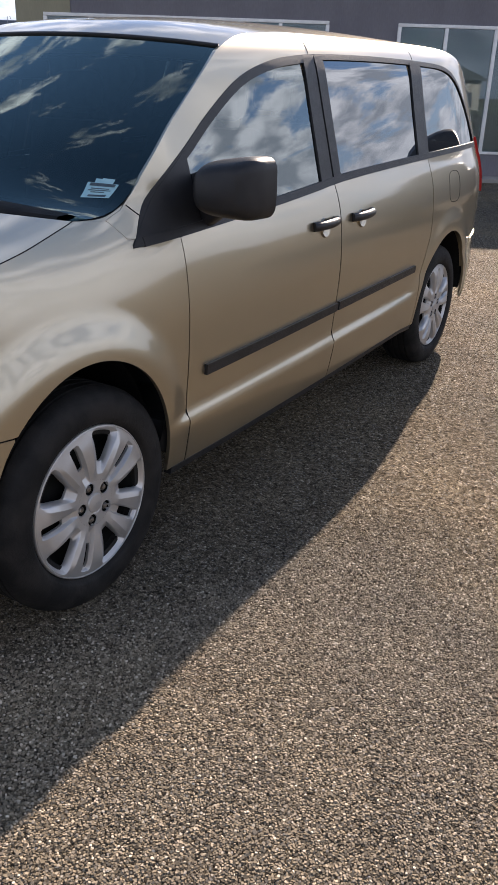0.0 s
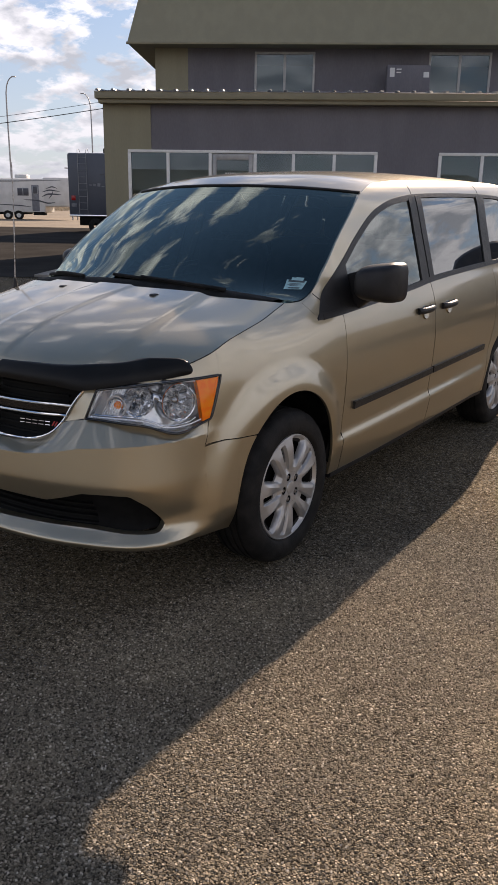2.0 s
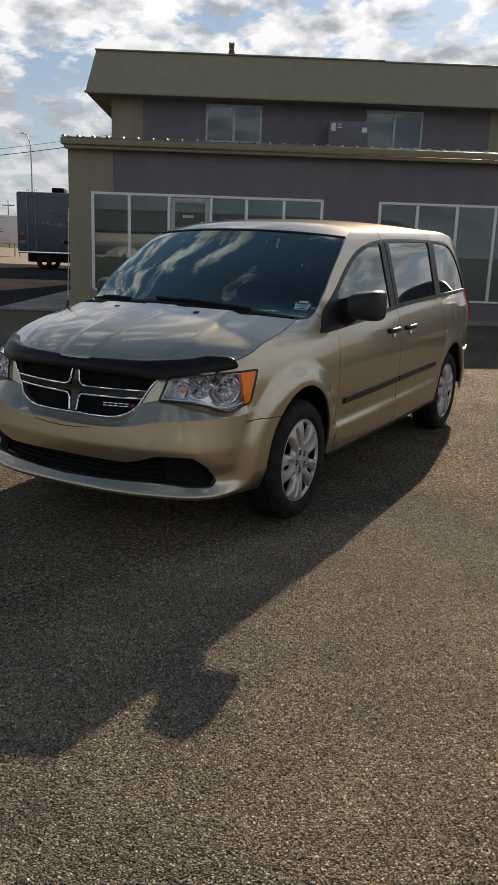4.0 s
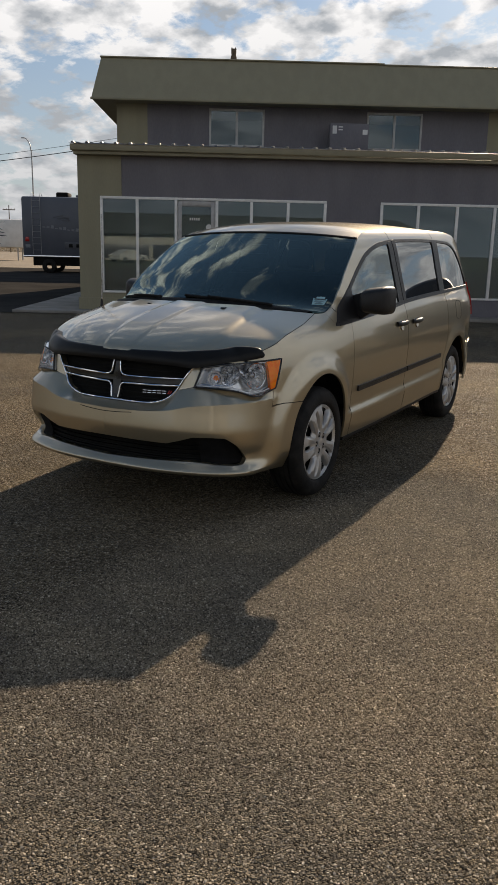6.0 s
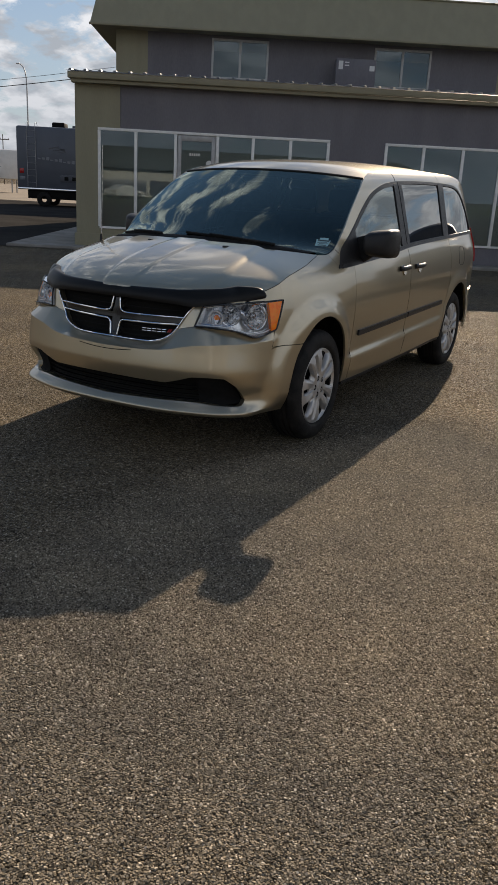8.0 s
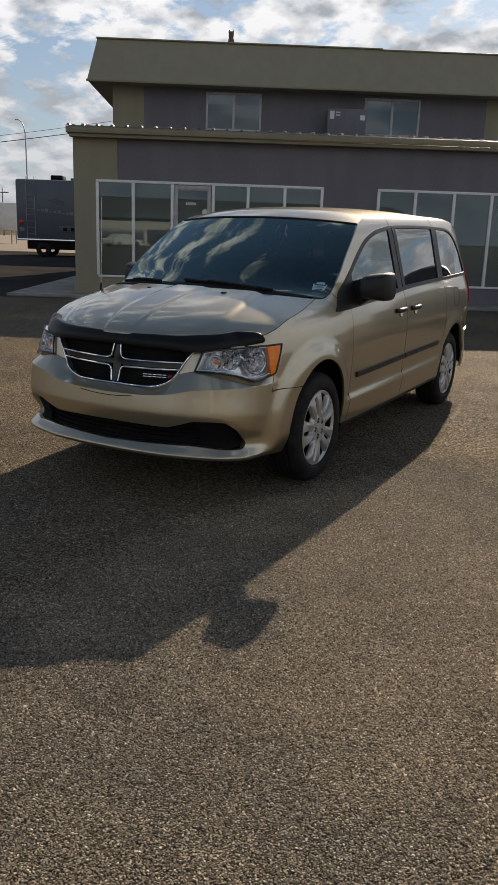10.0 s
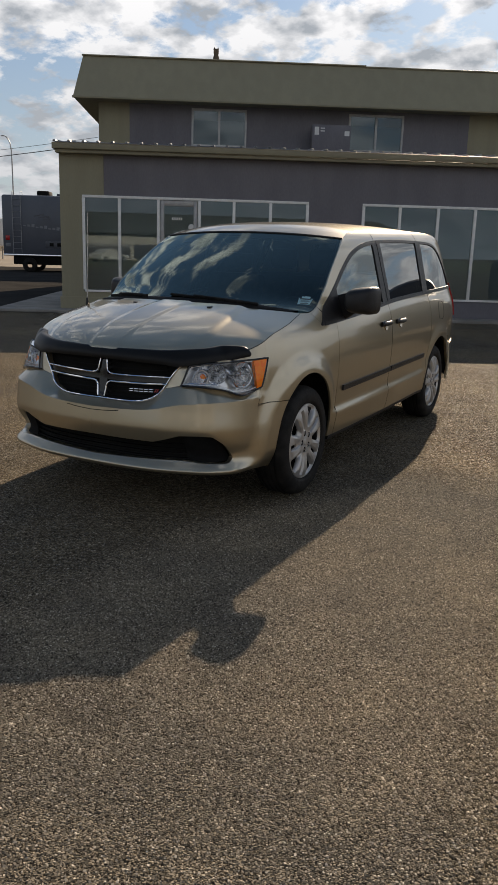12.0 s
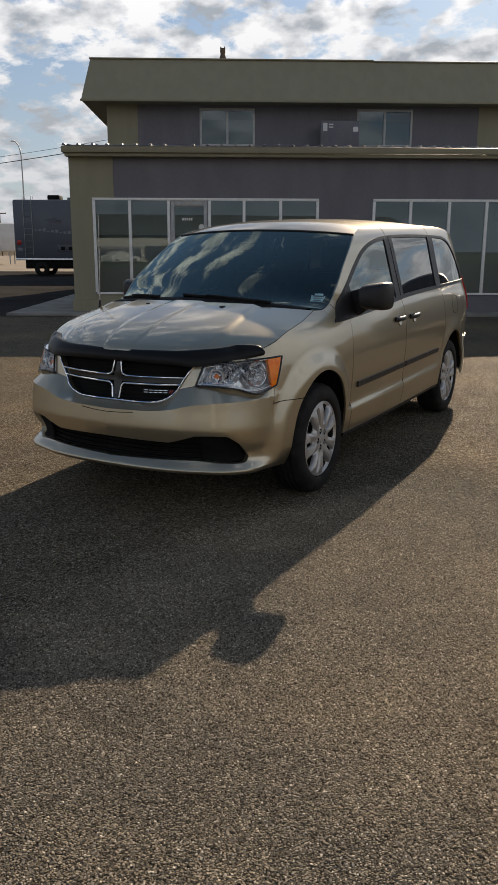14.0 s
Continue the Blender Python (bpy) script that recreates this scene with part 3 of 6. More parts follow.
    for v in (-0.36, -0.35, 1.5, 4.0, 6.4):
        rows.append([(a, v, slope(v) + (b if v > -0.355 else b - 0.006)) for a, b in zip(us, zs)])
    sheet(bm, rows)
    bmesh.ops.solidify(bm, geom=bm.faces[:], thickness=0.004)
    part("tin_roof", bm, TIN, house, "ribbed bare tin roof", smooth=20)
    # upper storey, set back
    V = 6.3
    block("upper_corner", (-0.51, V, 4.2), (0.44, V + 0.25, 5.93), OLIVE)
    for a, b, lo, hi in ((0.44, 2.36, 4.2, 5.93), (4.08, 7.28, 4.2, 5.93), (9.02, 11.1, 4.2, 5.93), (2.36, 4.08, 5.84, 5.93), (7.28, 9.02, 5.84, 5.93), (2.36, 4.08, 4.2, 4.72), (7.28, 9.02, 4.2, 4.72)):
        block("upper_wall", (a, V + 0.01, lo), (b, V + 0.25, hi), SLATE)
    block("upper_panel", (11.1, V, 4.2), (last, V + 0.25, 5.93), OLIVE)
    block("upper_side_wall", (-0.51, V + 0.25, 3.5), (-0.26, deep, 5.93), OLIVE)
    block("upper_room", (0.5, 9.0, 4.3), (last - 0.3, 9.1, 5.9), ROOM)
    for a, b in ((2.36, 4.08), (7.28, 9.02)):
        w = part_empty("upper_window", house)
        for lo, hi in (((a, V - 0.02, 4.72), (a + 0.06, V + 0.1, 5.84)), ((b - 0.06, V - 0.02, 4.72), (b, V + 0.1, 5.84)),
                       ((a + 0.06, V - 0.02, 5.77), (b - 0.06, V + 0.1, 5.84)), ((a + 0.06, V - 0.02, 4.72), (b - 0.06, V + 0.1, 4.79)),
                       (((a + b) / 2 - 0.035, V - 0.01, 4.79), ((a + b) / 2 + 0.035, V + 0.1, 5.77))):
            bm = bmesh.new()
            box(bm, lo, hi, 0.006)
            part("window_frame", bm, DULL_ALU, w)
        for p, q in ((a + 0.06, (a + b) / 2 - 0.035), ((a + b) / 2 + 0.035, b - 0.06)):
            bm = bmesh.new()
            box(bm, (p, V + 0.03, 4.79), (q, V + 0.038, 5.77))
            part("pane", bm, SHOP_GLASS, w).visible_shadow = False
    # sloped mansard roof
    bm = bmesh.new()
    lo, hi = (-1.17, 5.60, 5.93), (-0.97, 6.40, 7.24)
    a = [bm.verts.new(p) for p in ((lo[0], lo[1], lo[2]), (last + 0.4, lo[1], lo[2]), (last + 0.4, deep, lo[2]), (lo[0], deep, lo[2]))]
    b = [bm.verts.new(p) for p in ((hi[0], hi[1], hi[2]), (last + 0.2, hi[1], hi[2]), (last + 0.2, deep, hi[2]), (hi[0], deep, hi[2]))]
    for i in range(4):
        bm.faces.new((a[i], a[(i + 1) % 4], b[(i + 1) % 4], b[i]))
    bm.faces.new(b)
    bm.faces.new(a[::-1])
    part("mansard_roof", bm, OLIVE, house, "olive sloped mansard roof", smooth=0)
    bm = bmesh.new()
    box(bm, (-1.0, 6.34, 7.235), (7.74, 6.60, 7.275), 0.008)
    part("roof_cap", bm, FASCIA, house)
    bm = bmesh.new()
    box(bm, (7.74, 6.34, 7.205), (last + 0.2, 6.60, 7.245), 0.008)
    part("roof_cap", bm, FASCIA, house)
    bm = bmesh.new()
    box(bm, (-1.19, 5.57, 5.90), (last + 0.4, 5.64, 5.96), 0.006)
    part("mansard_drip_edge", bm, FASCIA, house)
    block("upper_end_wall", (last - 0.25, V + 0.25, 3.5), (last, deep, 5.93), OLIVE)
    block("upper_floor", (-0.2, V + 0.25, 4.25), (last - 0.25, 9.0, 4.30), ROOM)
    # grey service box on the tin roof, with two pale stickers
    cabinet = part_empty("roof_box", house)
    bm = bmesh.new()
    box(bm, (6.07, 5.60, 4.40), (7.25, 6.05, 5.40), 0.02)
    part("casing", bm, SLATE, cabinet)
    for lo, hi in (((6.14, 5.594, 5.10), (6.27, 5.598, 5.33)), ((7.06, 5.594, 5.09), (7.21, 5.598, 5.23)), ((6.32, 5.594, 5.28), (6.45, 5.598, 5.31)), ((6.32, 5.594, 5.20), (6.45, 5.598, 5.23))):
        bm = bmesh.new()
        box(bm, lo, hi)
        part("sticker", bm, WHITE_SKIN, cabinet)
    # roof ornament
    bm = bmesh.new()
    lathe(bm, [(0.001, 0.0), (0.085, 0.0), (0.105, 0.14), (0.11, 0.28), (0.095, 0.38), (0.07, 0.44), (0.085, 0.50), (0.085, 0.57), (0.06, 0.62), (0.001, 0.63)], 18, Matrix.Translation((3.08, 7.48, 7.20)) @ pose(0, 0, 0, 0, -90, 0))
    for x in (3.02, 3.14):
        lathe(bm, [(0.03, 0.0), (0.02, 0.05), (0.001, 0.09)], 8, Matrix.Translation((x, 7.48, 7.79)) @ pose(0, 0, 0, 0, -90, 0))
    part("roof_ornament", bm, WOOD_POLE, house, "dark bird-shaped ornament on the roof edge")
    # number plate bars and a round notice on the door glass
    for k in range(5):
        bm = bmesh.new()
        box(bm, (2.13 + 0.052 * k, 0.017, 2.26), (2.165 + 0.052 * k, 0.023, 2.32))
        part("plate_bar", bm, WHITE_SKIN, house)
    bm = bmesh.new()
    lathe(bm, [(0.0005, 0), (0.075, 0), (0.075, 0.005)], 24, Matrix.Translation((2.60, 0.018, 2.10)) @ pose(0, 0, 0, 0, 0, 90))
    part("round_notice", bm, WHITE_SKIN, house)
    bm = bmesh.new()
    box(bm, (10.0, 2.0, 1.27), (10.33, 2.02, 1.80), 0.003)
    box(bm, (10.12, 2.0, 0.15), (10.2, 2.02, 1.27), 0.003)
    part("orange_sign", bm, ORANGE, house, "orange printed sign inside the shop")
    return house


build_building()

bm = bmesh.new()
box(bm, (-2.1, -0.65, -0.02), (14, 0.0, 0.075), 0.012, B_AXES)
box(bm, (-2.1, 0.0, -0.02), (-0.56, 8.5, 0.075), 0.012, B_AXES)
structure(part("pavement", bm, CONCRETE), "worn grey concrete walkway along the shop front", "pavement")

# asphalt sheet beside the shop, painted dark to stand in for shade
bm = bmesh.new()
rows = []
for v in [-0.7 + 1.62 * k for k in range(17)]:
    row = []
    for u in [-60, -46, -36] + [-28 + 1.96 * k for k in range(14)] + [-0.55]:
        p = B_AXES @ Vector((u, v, 0))
        row.append((p.x, p.y, ground_height(p.x, p.y) + 0.014))
    rows.append(row)
sheet(bm, rows)
structure(part("road", bm, SHADE_GROUND), "asphalt beside the shop, toned dark in place of shade", "road")

# sandy yard behind the shop
bm = bmesh.new()
rows = []
for v in (25, 30, 38, 50, 80, 140):
    row = []
    for u in (-90, -50, -30, -16, -6, 4, 14, 40):
        p = B_AXES @ Vector((u, v, 0))
        row.append((p.x, p.y, ground_height(p.x, p.y) + 0.02))
    rows.append(row)
sheet(bm, rows)
structure(part("gravel_yard", bm, SAND), "sunlit sandy gravel yard", "ground")


def yard(u, v):
    p = B_AXES @ Vector((u, v, 0))
    return (p.x, p.y, ground_height(p.x, p.y))


def build_trailer():
    """A tall travel trailer, seen side on, on its chassis."""
    z0 = yard(-5.8, 21)[2]
    t = thing("travel_trailer", "dark grey travel trailer parked behind the shop", "trailer", yard(-7.2, 20), B_TURN)
    bm = bmesh.new()
    box(bm, (0, 0, 0.80), (9.0, 2.5, 3.62), 0.10)
    part("body", bm, TRAILER_GREY, t)
    bm = bmesh.new()
    box(bm, (0.02, -0.012, 0.76), (9.0, 0.02, 0.85), 0.006)
    part("skirt_strip", bm, CHROME, t, "bright metal skirt strip")
    bm = bmesh.new()
    box(bm, (0.45, 0.15, 0.36), (8.8, 2.3, 0.76), 0.03)
    part("chassis", bm, DARK, t)
    for y in (0.12, 2.1):
        for x in (1.25, 5.4, 6.3):
            bm = bmesh.new()
            lathe(bm, [(0.14, -0.1), (0.30, -0.11), (0.345, -0.08), (0.345, 0.08), (0.30, 0.11), (0.14, 0.1)], 28, Matrix.Translation((x, y, 0.345)) @ pose(0, 0, 0, 0, 0, 90), close=True)
            part("wheel", bm, RUBBER, t)
    bm = bmesh.new()
    box(bm, (1.55, 0.7, 3.62), (2.15, 1.6, 3.88), 0.06)
    part("roof_unit", bm, DARK, t)
    bm = bmesh.new()
    box(bm, (2.6, 0.3, 3.62), (6.5, 2.2, 3.74), 0.03)
    part("roof_hatch", bm, TRAILER_GREY, t)
    bm = bmesh.new()
    for x in (0.52, 0.92):
        tube(bm, [(x, -0.05, 0.9), (x, -0.05, 3.75), (x, 0.25, 3.80), (x, 0.45, 3.66)], 0.011, 6)
    for k in range(9):
        tube(bm, [(0.52, -0.05, 1.1 + 0.29 * k), (0.92, -0.05, 1.1 + 0.29 * k)], 0.008, 6)
    part("ladder", bm, GALV, t)
    for lo, hi, mt, nm in (((0.14, -0.012, 1.50), (0.34, 0.01, 1.72), RED, "tail_lamp"), ((0.14, -0.010, 1.20), (0.38, 0.01, 1.36), PALE_DECAL, "plate"),
                           ((2.05, -0.010, 1.16), (3.35, 0.01, 1.50), DECAL, "hatch"), ((2.25, -0.014, 1.25), (2.45, 0.01, 1.42), DARK, "socket"),
                           ((2.62, -0.014, 1.25), (2.82, 0.01, 1.42), DARK, "socket")):
        bm = bmesh.new()
        box(bm, lo, hi, 0.008)
        part(nm, bm, mt, t)
    bm = bmesh.new()
    for k, (x, z, w, h) in enumerate(((1.55, 2.62, 0.5, 0.05), (1.75, 2.56, 0.55, 0.06), (1.95, 2.50, 0.35, 0.05), (1.9, 2.68, 0.3, 0.04), (2.1, 2.60, 0.25, 0.05))):
        box(bm, (0, -0.008, 0), (w, 0.004, h), 0.0, pose(x, 0, z, 0, -14 + 9 * k, 0))
    part("decal", bm, DECAL, t)
    bm = bmesh.new()
    for k in range(11):
        box(bm, (0, -0.008, 0), (0.14, 0.004, 0.05 + 0.05 * (k % 3)), 0.0, pose(1.0 + 0.2 * k, 0, 2.18 - 0.02 * k, 0, 6, 0))
    part("lettering_bars", bm, PALE_DECAL, t)


build_trailer()


def build_white_trailer():
    t = thing("white_trailer", "white camping trailer far across the gravel yard", "trailer", yard(-20.5, 45), B_TURN)
    bm = bmesh.new()
    box(bm, (-4.0, 0, 0.55), (4.2, 2.4, 3.1), 0.12)
    box(bm, (4.0, 0.003, 1.0), (6.9, 2.397, 3.2), 0.18)
    part("body", bm, WHITE_SKIN, t)
    bm = bmesh.new()
    box(bm, (1.6, 0.7, 3.09), (2.6, 1.6, 3.42), 0.10)
    part("roof_unit", bm, WHITE_SKIN, t)
    for x0, x1, z0, z1 in ((2.05, 2.44, 1.84, 2.36), (2.50, 2.90, 1.84, 2.36), (3.28, 3.60, 1.98, 2.52), (-1.6, -0.6, 1.8, 2.4)):
        win = part_empty("window", t)
        bm = bmesh.new()
        box(bm, (x0 - 0.04, -0.012, z0 - 0.04), (x1 + 0.04, 0.01, z1 + 0.04), 0.01)
        part("frame", bm, GALV, win)
        bm = bmesh.new()
        box(bm, (x0, -0.020, z0), (x1, -0.008, z1), 0.004)
        part("pane", bm, DECAL, win)
    bm = bmesh.new()
    box(bm, (3.15, -0.010, 0.66), (3.74, 0.01, 2.62), 0.01)
    part("entry_door", bm, PALE_DECAL, t)
    for pts, wide in (([(-3.9, 2.86), (1.0, 2.88), (5.5, 2.98)], 0.035), ([(2.5, 1.52), (3.6, 1.46), (4.4, 1.28), (5.0, 1.34)], 0.055), ([(0.2, 1.15), (2.0, 1.08), (3.1, 0.98)], 0.04),
                      ([(3.95, 1.75), (4.5, 1.95), (5.5, 1.92)], 0.06), ([(4.0, 2.1), (4.6, 2.25), (5.4, 2.15)], 0.05), ([(4.3, 2.35), (4.8, 2.5), (5.2, 2.38)], 0.045), ([(4.5, 1.6), (4.8, 2.0), (4.9, 2.4)], 0.08)):
        bm = bmesh.new()
        run = catmull(pts, 8)
        sheet(bm, [[(p[0], -0.014, p[1] + wide * k * math.sin(math.pi * (0.08 + 0.84 * i / (len(run) - 1)))) for i, p in enumerate(run)] for k in (-1, 1)])
        part("painted_sweep", bm, DECAL, t)
    bm = bmesh.new()
    box(bm, (-3.6, 0.02, 0.40), (2.4, 2.3, 0.56), 0.02)
    box(bm, (3.2, 0.02, 0.36), (4.1, 0.6, 0.62), 0.02)
    part("chassis", bm, DARK, t)
    for x in (1.14, 2.02):
        wheel = part_empty("wheel", t)
        m = Matrix.Translation((x, 0.10, 0.36)) @ pose(0, 0, 0, 0, 0, -90)
        bm = bmesh.new()
        lathe(bm, [(0.2, -0.1), (0.32, -0.11), (0.36, -0.08), (0.36, 0.08), (0.32, 0.11), (0.2, 0.1)], 24, m, close=True)
        part("tyre", bm, RUBBER, wheel)
        bm = bmesh.new()
        lathe(bm, [(0.001, 0.09), (0.10, 0.085), (0.205, 0.07), (0.205, 0.0)], 24, m)
        part("rim", bm, WHITE_SKIN, wheel)
    for y in (0.5, 1.9):
        bm = bmesh.new()
        tube(bm, [(6.2, y, 0.0), (6.2, y, 1.05)], 0.05, 8)
        part("landing_leg", bm, GALV, t)


build_white_trailer()


def build_board(u, v):
    t = thing("sign_board", "white board leaning on a metal stand in the yard", "sign", yard(u, v), B_TURN + 35)
    bm = bmesh.new()
    box(bm, (-0.35, -0.012, 0.0), (0.35, 0.012, 0.75), 0.008, pose(0, 0.0, 0.45, -16, 0, 0))
    part("board", bm, WHITE_SKIN, t)
    for x in (-0.28, 0.28):
        bm = bmesh.new()
        tube(bm, [(x, -0.12, 0), (x, -0.01, 0.47), (x, 0.17, 1.12)], 0.016, 8)
        part("leg", bm, GALV, t)
        bm = bmesh.new()
        tube(bm, [(x, 0.42, 0), (x, 0.19, 1.05)], 0.014, 8)
        part("leg", bm, GALV, t)


build_board(-16.8, 27.5)


def build_lamp_post(u, v, side):
    t = thing("street_lamp", "tall galvanised street lamp with a curved arm beside the road", "street lamp", yard(u, v), B_TURN, "street lamps")
    bm = bmesh.new()
    tube(bm, [(0, 0, 0), (0, 0, 6), (0, 0, 11.0), (side * 0.03, 0, 12.9), (side * 0.16, 0, 13.7), (side * 0.36, 0, 14.15), (side * 0.62, 0, 14.45), (side * 0.85, 0, 14.55)], 0.10, 10, 0.45)
    part("pole", bm, GALV, t)
    bm = bmesh.new()
    box(bm, (side * 1.0 - 0.24, -0.12, 14.5), (side * 1.0 + 0.24, 0.12, 14.62), 0.04)
    part("lamp_head", bm, GALV, t)


build_lamp_post(-23.2, 87.15, -1)
build_lamp_post(-29.3, 74.03, 1)


def build_pole(u, v, height):
    t = thing("utility_pole", "weathered wooden utility pole with a crossarm", "utility pole", yard(u, v), B_TURN, "utility poles")
    bm = bmesh.new()
    tube(bm, [(0, 0, 0), (0, 0, height)], 0.10, 10, 0.7)
    part("pole", bm, WOOD_POLE, t)
    bm = bmesh.new()
    box(bm, (-1.1, -0.06, height - 0.9), (1.1, 0.06, height - 0.75), 0.01)
    part("crossarm", bm, WOOD_POLE, t)
    for x in (-1.0, -0.4, 0.4, 1.0):
        bm = bmesh.new()
        lathe(bm, [(0.001, 0.2), (0.05, 0.18), (0.06, 0.06), (0.03, 0.0)], 10, Matrix.Translation((x, 0, height - 0.75)) @ pose(0, 0, 0, 0, -90, 0))
        part("insulator", bm, WHITE_SKIN, t)


build_pole(-37.3, 126.3, 8.2)
build_pole(-26.0, 30, 4.9)
build_pole(9.0, 30.0, 10.3)
for drop, lift in ((0.0, 0.0), (0.45, 0.36)):
    wire = []
    for k in range(41):
        f = k / 40
        p = B_AXES @ Vector((-26 + 35 * f, 30, 0))
        wire.append((p.x, p.y, 4.75 + 5.25 * f + lift - 0.55 * math.sin(math.pi * f)))
    bm = bmesh.new()
    tube(bm, wire, 0.022 if drop == 0 else 0.012, 5)
    tagged(part("overhead_cable", bm, CABLE), "black overhead cable strung between wooden poles", "cable", "overhead cables")


# ---- across the lot, behind the view: seen in the glass alone ----
def build_far_shop():
    t = thing("far_shop", "long low pale shop with a dark roof across the road", "building", (28, -70, 0), 24)
    bm = bmesh.new()
    box(bm, (-40, -12, 0), (40, 0, 3.5), 0.02)
    part("wall", bm, BEIGE, t)
    bm = bmesh.new()
    a = [bm.verts.new(p) for p in ((-41, 0.8, 3.5), (41, 0.8, 3.5), (41, -13, 3.5), (-41, -13, 3.5))]
    r = [bm.verts.new(p) for p in ((-36, -6, 6.4), (36, -6, 6.4))]
    for f in ((a[0], a[1], r[1], r[0]), (a[2], a[3], r[0], r[1]), (a[1], a[2], r[1]), (a[3], a[0], r[0]), (a[3], a[2], a[1], a[0])):
        bm.faces.new(f)
    part("roof", bm, ROOF_GREY, t, smooth=0)
    for k in range(4):
        x = -38.5 + 19.5 * k
        bm = bmesh.new()
        box(bm, (x, 0.0, 0.3), (x + 19.0, 0.04, 2.1), 0.01)
        part("shop_window", bm, DECAL, t)


build_far_shop()
bm = bmesh.new()
rows = [[(x, y, 0.02) for x in (-300, -120, -50, 0, 60, 140, 300)] for y in (-34, -42, -54, -300)]
sheet(bm, rows)
structure(part("verge", bm, GRASS), "dry grassy verge across the lot", "ground")


def build_sedan(place, turn, paint, label, tall=1.0):
    """A plain parked saloon car."""
    t = thing("parked_car", label, "car", place, turn, "parked cars")
    prof = [(-2.2, 0.35), (-2.25, 0.62), (-2.1, 0.82), (-1.1, 0.93), (-0.35, 1.38), (0.9, 1.42), (1.65, 1.02), (2.2, 0.95), (2.25, 0.5), (2.15, 0.32)]
    run = catmull(prof, 5)
    bm = bmesh.new()
    rows = []
    for x in (-0.86, -0.84, -0.7, 0.7, 0.84, 0.86):
        k = 1.0 if abs(x) < 0.75 else 0.97 if abs(x) < 0.85 else 0.93
        rows.append([(x * (1 - 0.22 * max(p[1] - 0.9, 0)), p[0], 0.3 + (p[1] - 0.3) * k) for p in run])
    rows = [[(x, y, 0.3 + (z - 0.3) * tall) for x, y, z in row] for row in rows]
    sheet(bm, rows)
    for row in (rows[0], rows[-1]):
        bm.faces.new([bm.verts.new(p) for p in row])
    part("body", bm, paint, t)
    for x in (-0.80, 0.80):
        bm = bmesh.new()
        sheet(bm, [[(x * (1 - 0.22 * (z - 0.9)) + math.copysign(0.015, x), y, 0.3 + (z - 0.3) * tall) for y, z in ((-0.95, 0.96), (0, 0.96), (1.45, 1.0))], [(x * (1 - 0.22 * (z - 0.9)) + math.copysign(0.015, x), y, 0.3 + (z - 0.3) * tall) for y, z in ((-0.38, 1.30), (0.1, 1.34), (0.85, 1.34))]])
        part("side_window", bm, DECAL, t)
        for y in (-1.4, 1.4):
            bm = bmesh.new()
            lathe(bm, [(0.16, -0.1), (0.29, -0.11), (0.32, -0.08), (0.32, 0.08), (0.29, 0.11), (0.16, 0.1)], 24, Matrix.Translation((x, y, 0.32)), close=True)
            part("wheel", bm, RUBBER, t)


build_sedan((-14, -22, 0), 62, DECAL, "dark saloon car parked across the lot")
build_sedan((4, -33, 0), 70, TRAILER_GREY, "grey saloon car parked across the lot")
build_sedan((18.0, -53.5, 0.02), 66, WHITE_SKIN, "white saloon car parked before the far shop")
build_sedan((22.6, -51.4, 0.02), 66, DECAL, "dark saloon car parked before the far shop")
build_sedan((42.0, -42.0, 0.02), 40, WHITE_SKIN, "pale saloon car parked at the verge")
build_sedan((3.95, 14.0, 0), -100, DECAL, "tall dark truck parked beside the shop", 2.35)
build_sedan((13, 15, 0), 20, DECAL, "dark saloon car parked beside the lot")




# ---- the van ----
van = thing("minivan", "light gold metallic minivan with black trim and wheel covers", "minivan")
FLANKS = ((1, "left"), (-1, "right"))


def curve(points, n, smooth=True):
    return spread(catmull(points, 10) if smooth and len(points) > 2 else points, n)


def panel(name, low, high, material, parent=van, n=24, m=10, off=0.0, thick=0.012, sgn=1, label="", smooth=True, part_smooth=40):
    """A piece of the skin between two runs of (u, z) points."""
    a, b = curve(low, n, smooth), curve(high, n, smooth)
    rows, ins = [], []
    for i in range(m + 1):
        f = i / m
        row, inn = [], []
        for p, q in zip(a, b):
            u, z = p * (1 - f) + q * f
            s = skin(u, z, off)
            k = skin(u, z, off - 1.0)
            row.append((s[0] * sgn, s[1], s[2]))
            inn.append(((k[0] - s[0]) * sgn, k[1] - s[1], 0))
        rows.append(row)
        ins.append(inn)
    bm = bmesh.new()
    sheet(bm, rows, thick, ins)
    return part(name, bm, material, parent, label, part_smooth)


def skin_grid(bm, grid, s, thick=0.014, rims=(0, 1, 2, 3)):
    """Rows of (u, z) places on the skin, as a sheet with turned edges."""
    rows, ins = [], []
    for line in grid:
        row, inn = [], []
        for u, z in line:
            w, k = skin(u, z), skin(u, z, -1.0)
            row.append((w[0] * s, w[1], w[2]))
            inn.append(((k[0] - w[0]) * s, k[1] - w[1], 0))
        rows.append(row)
        ins.append(inn)
    sheet(bm, rows, thick, ins, rims)


def both(name, low, high, material, **kw):
    return [panel(name, low, high, material, sgn=s, **kw) for s, _ in FLANKS]


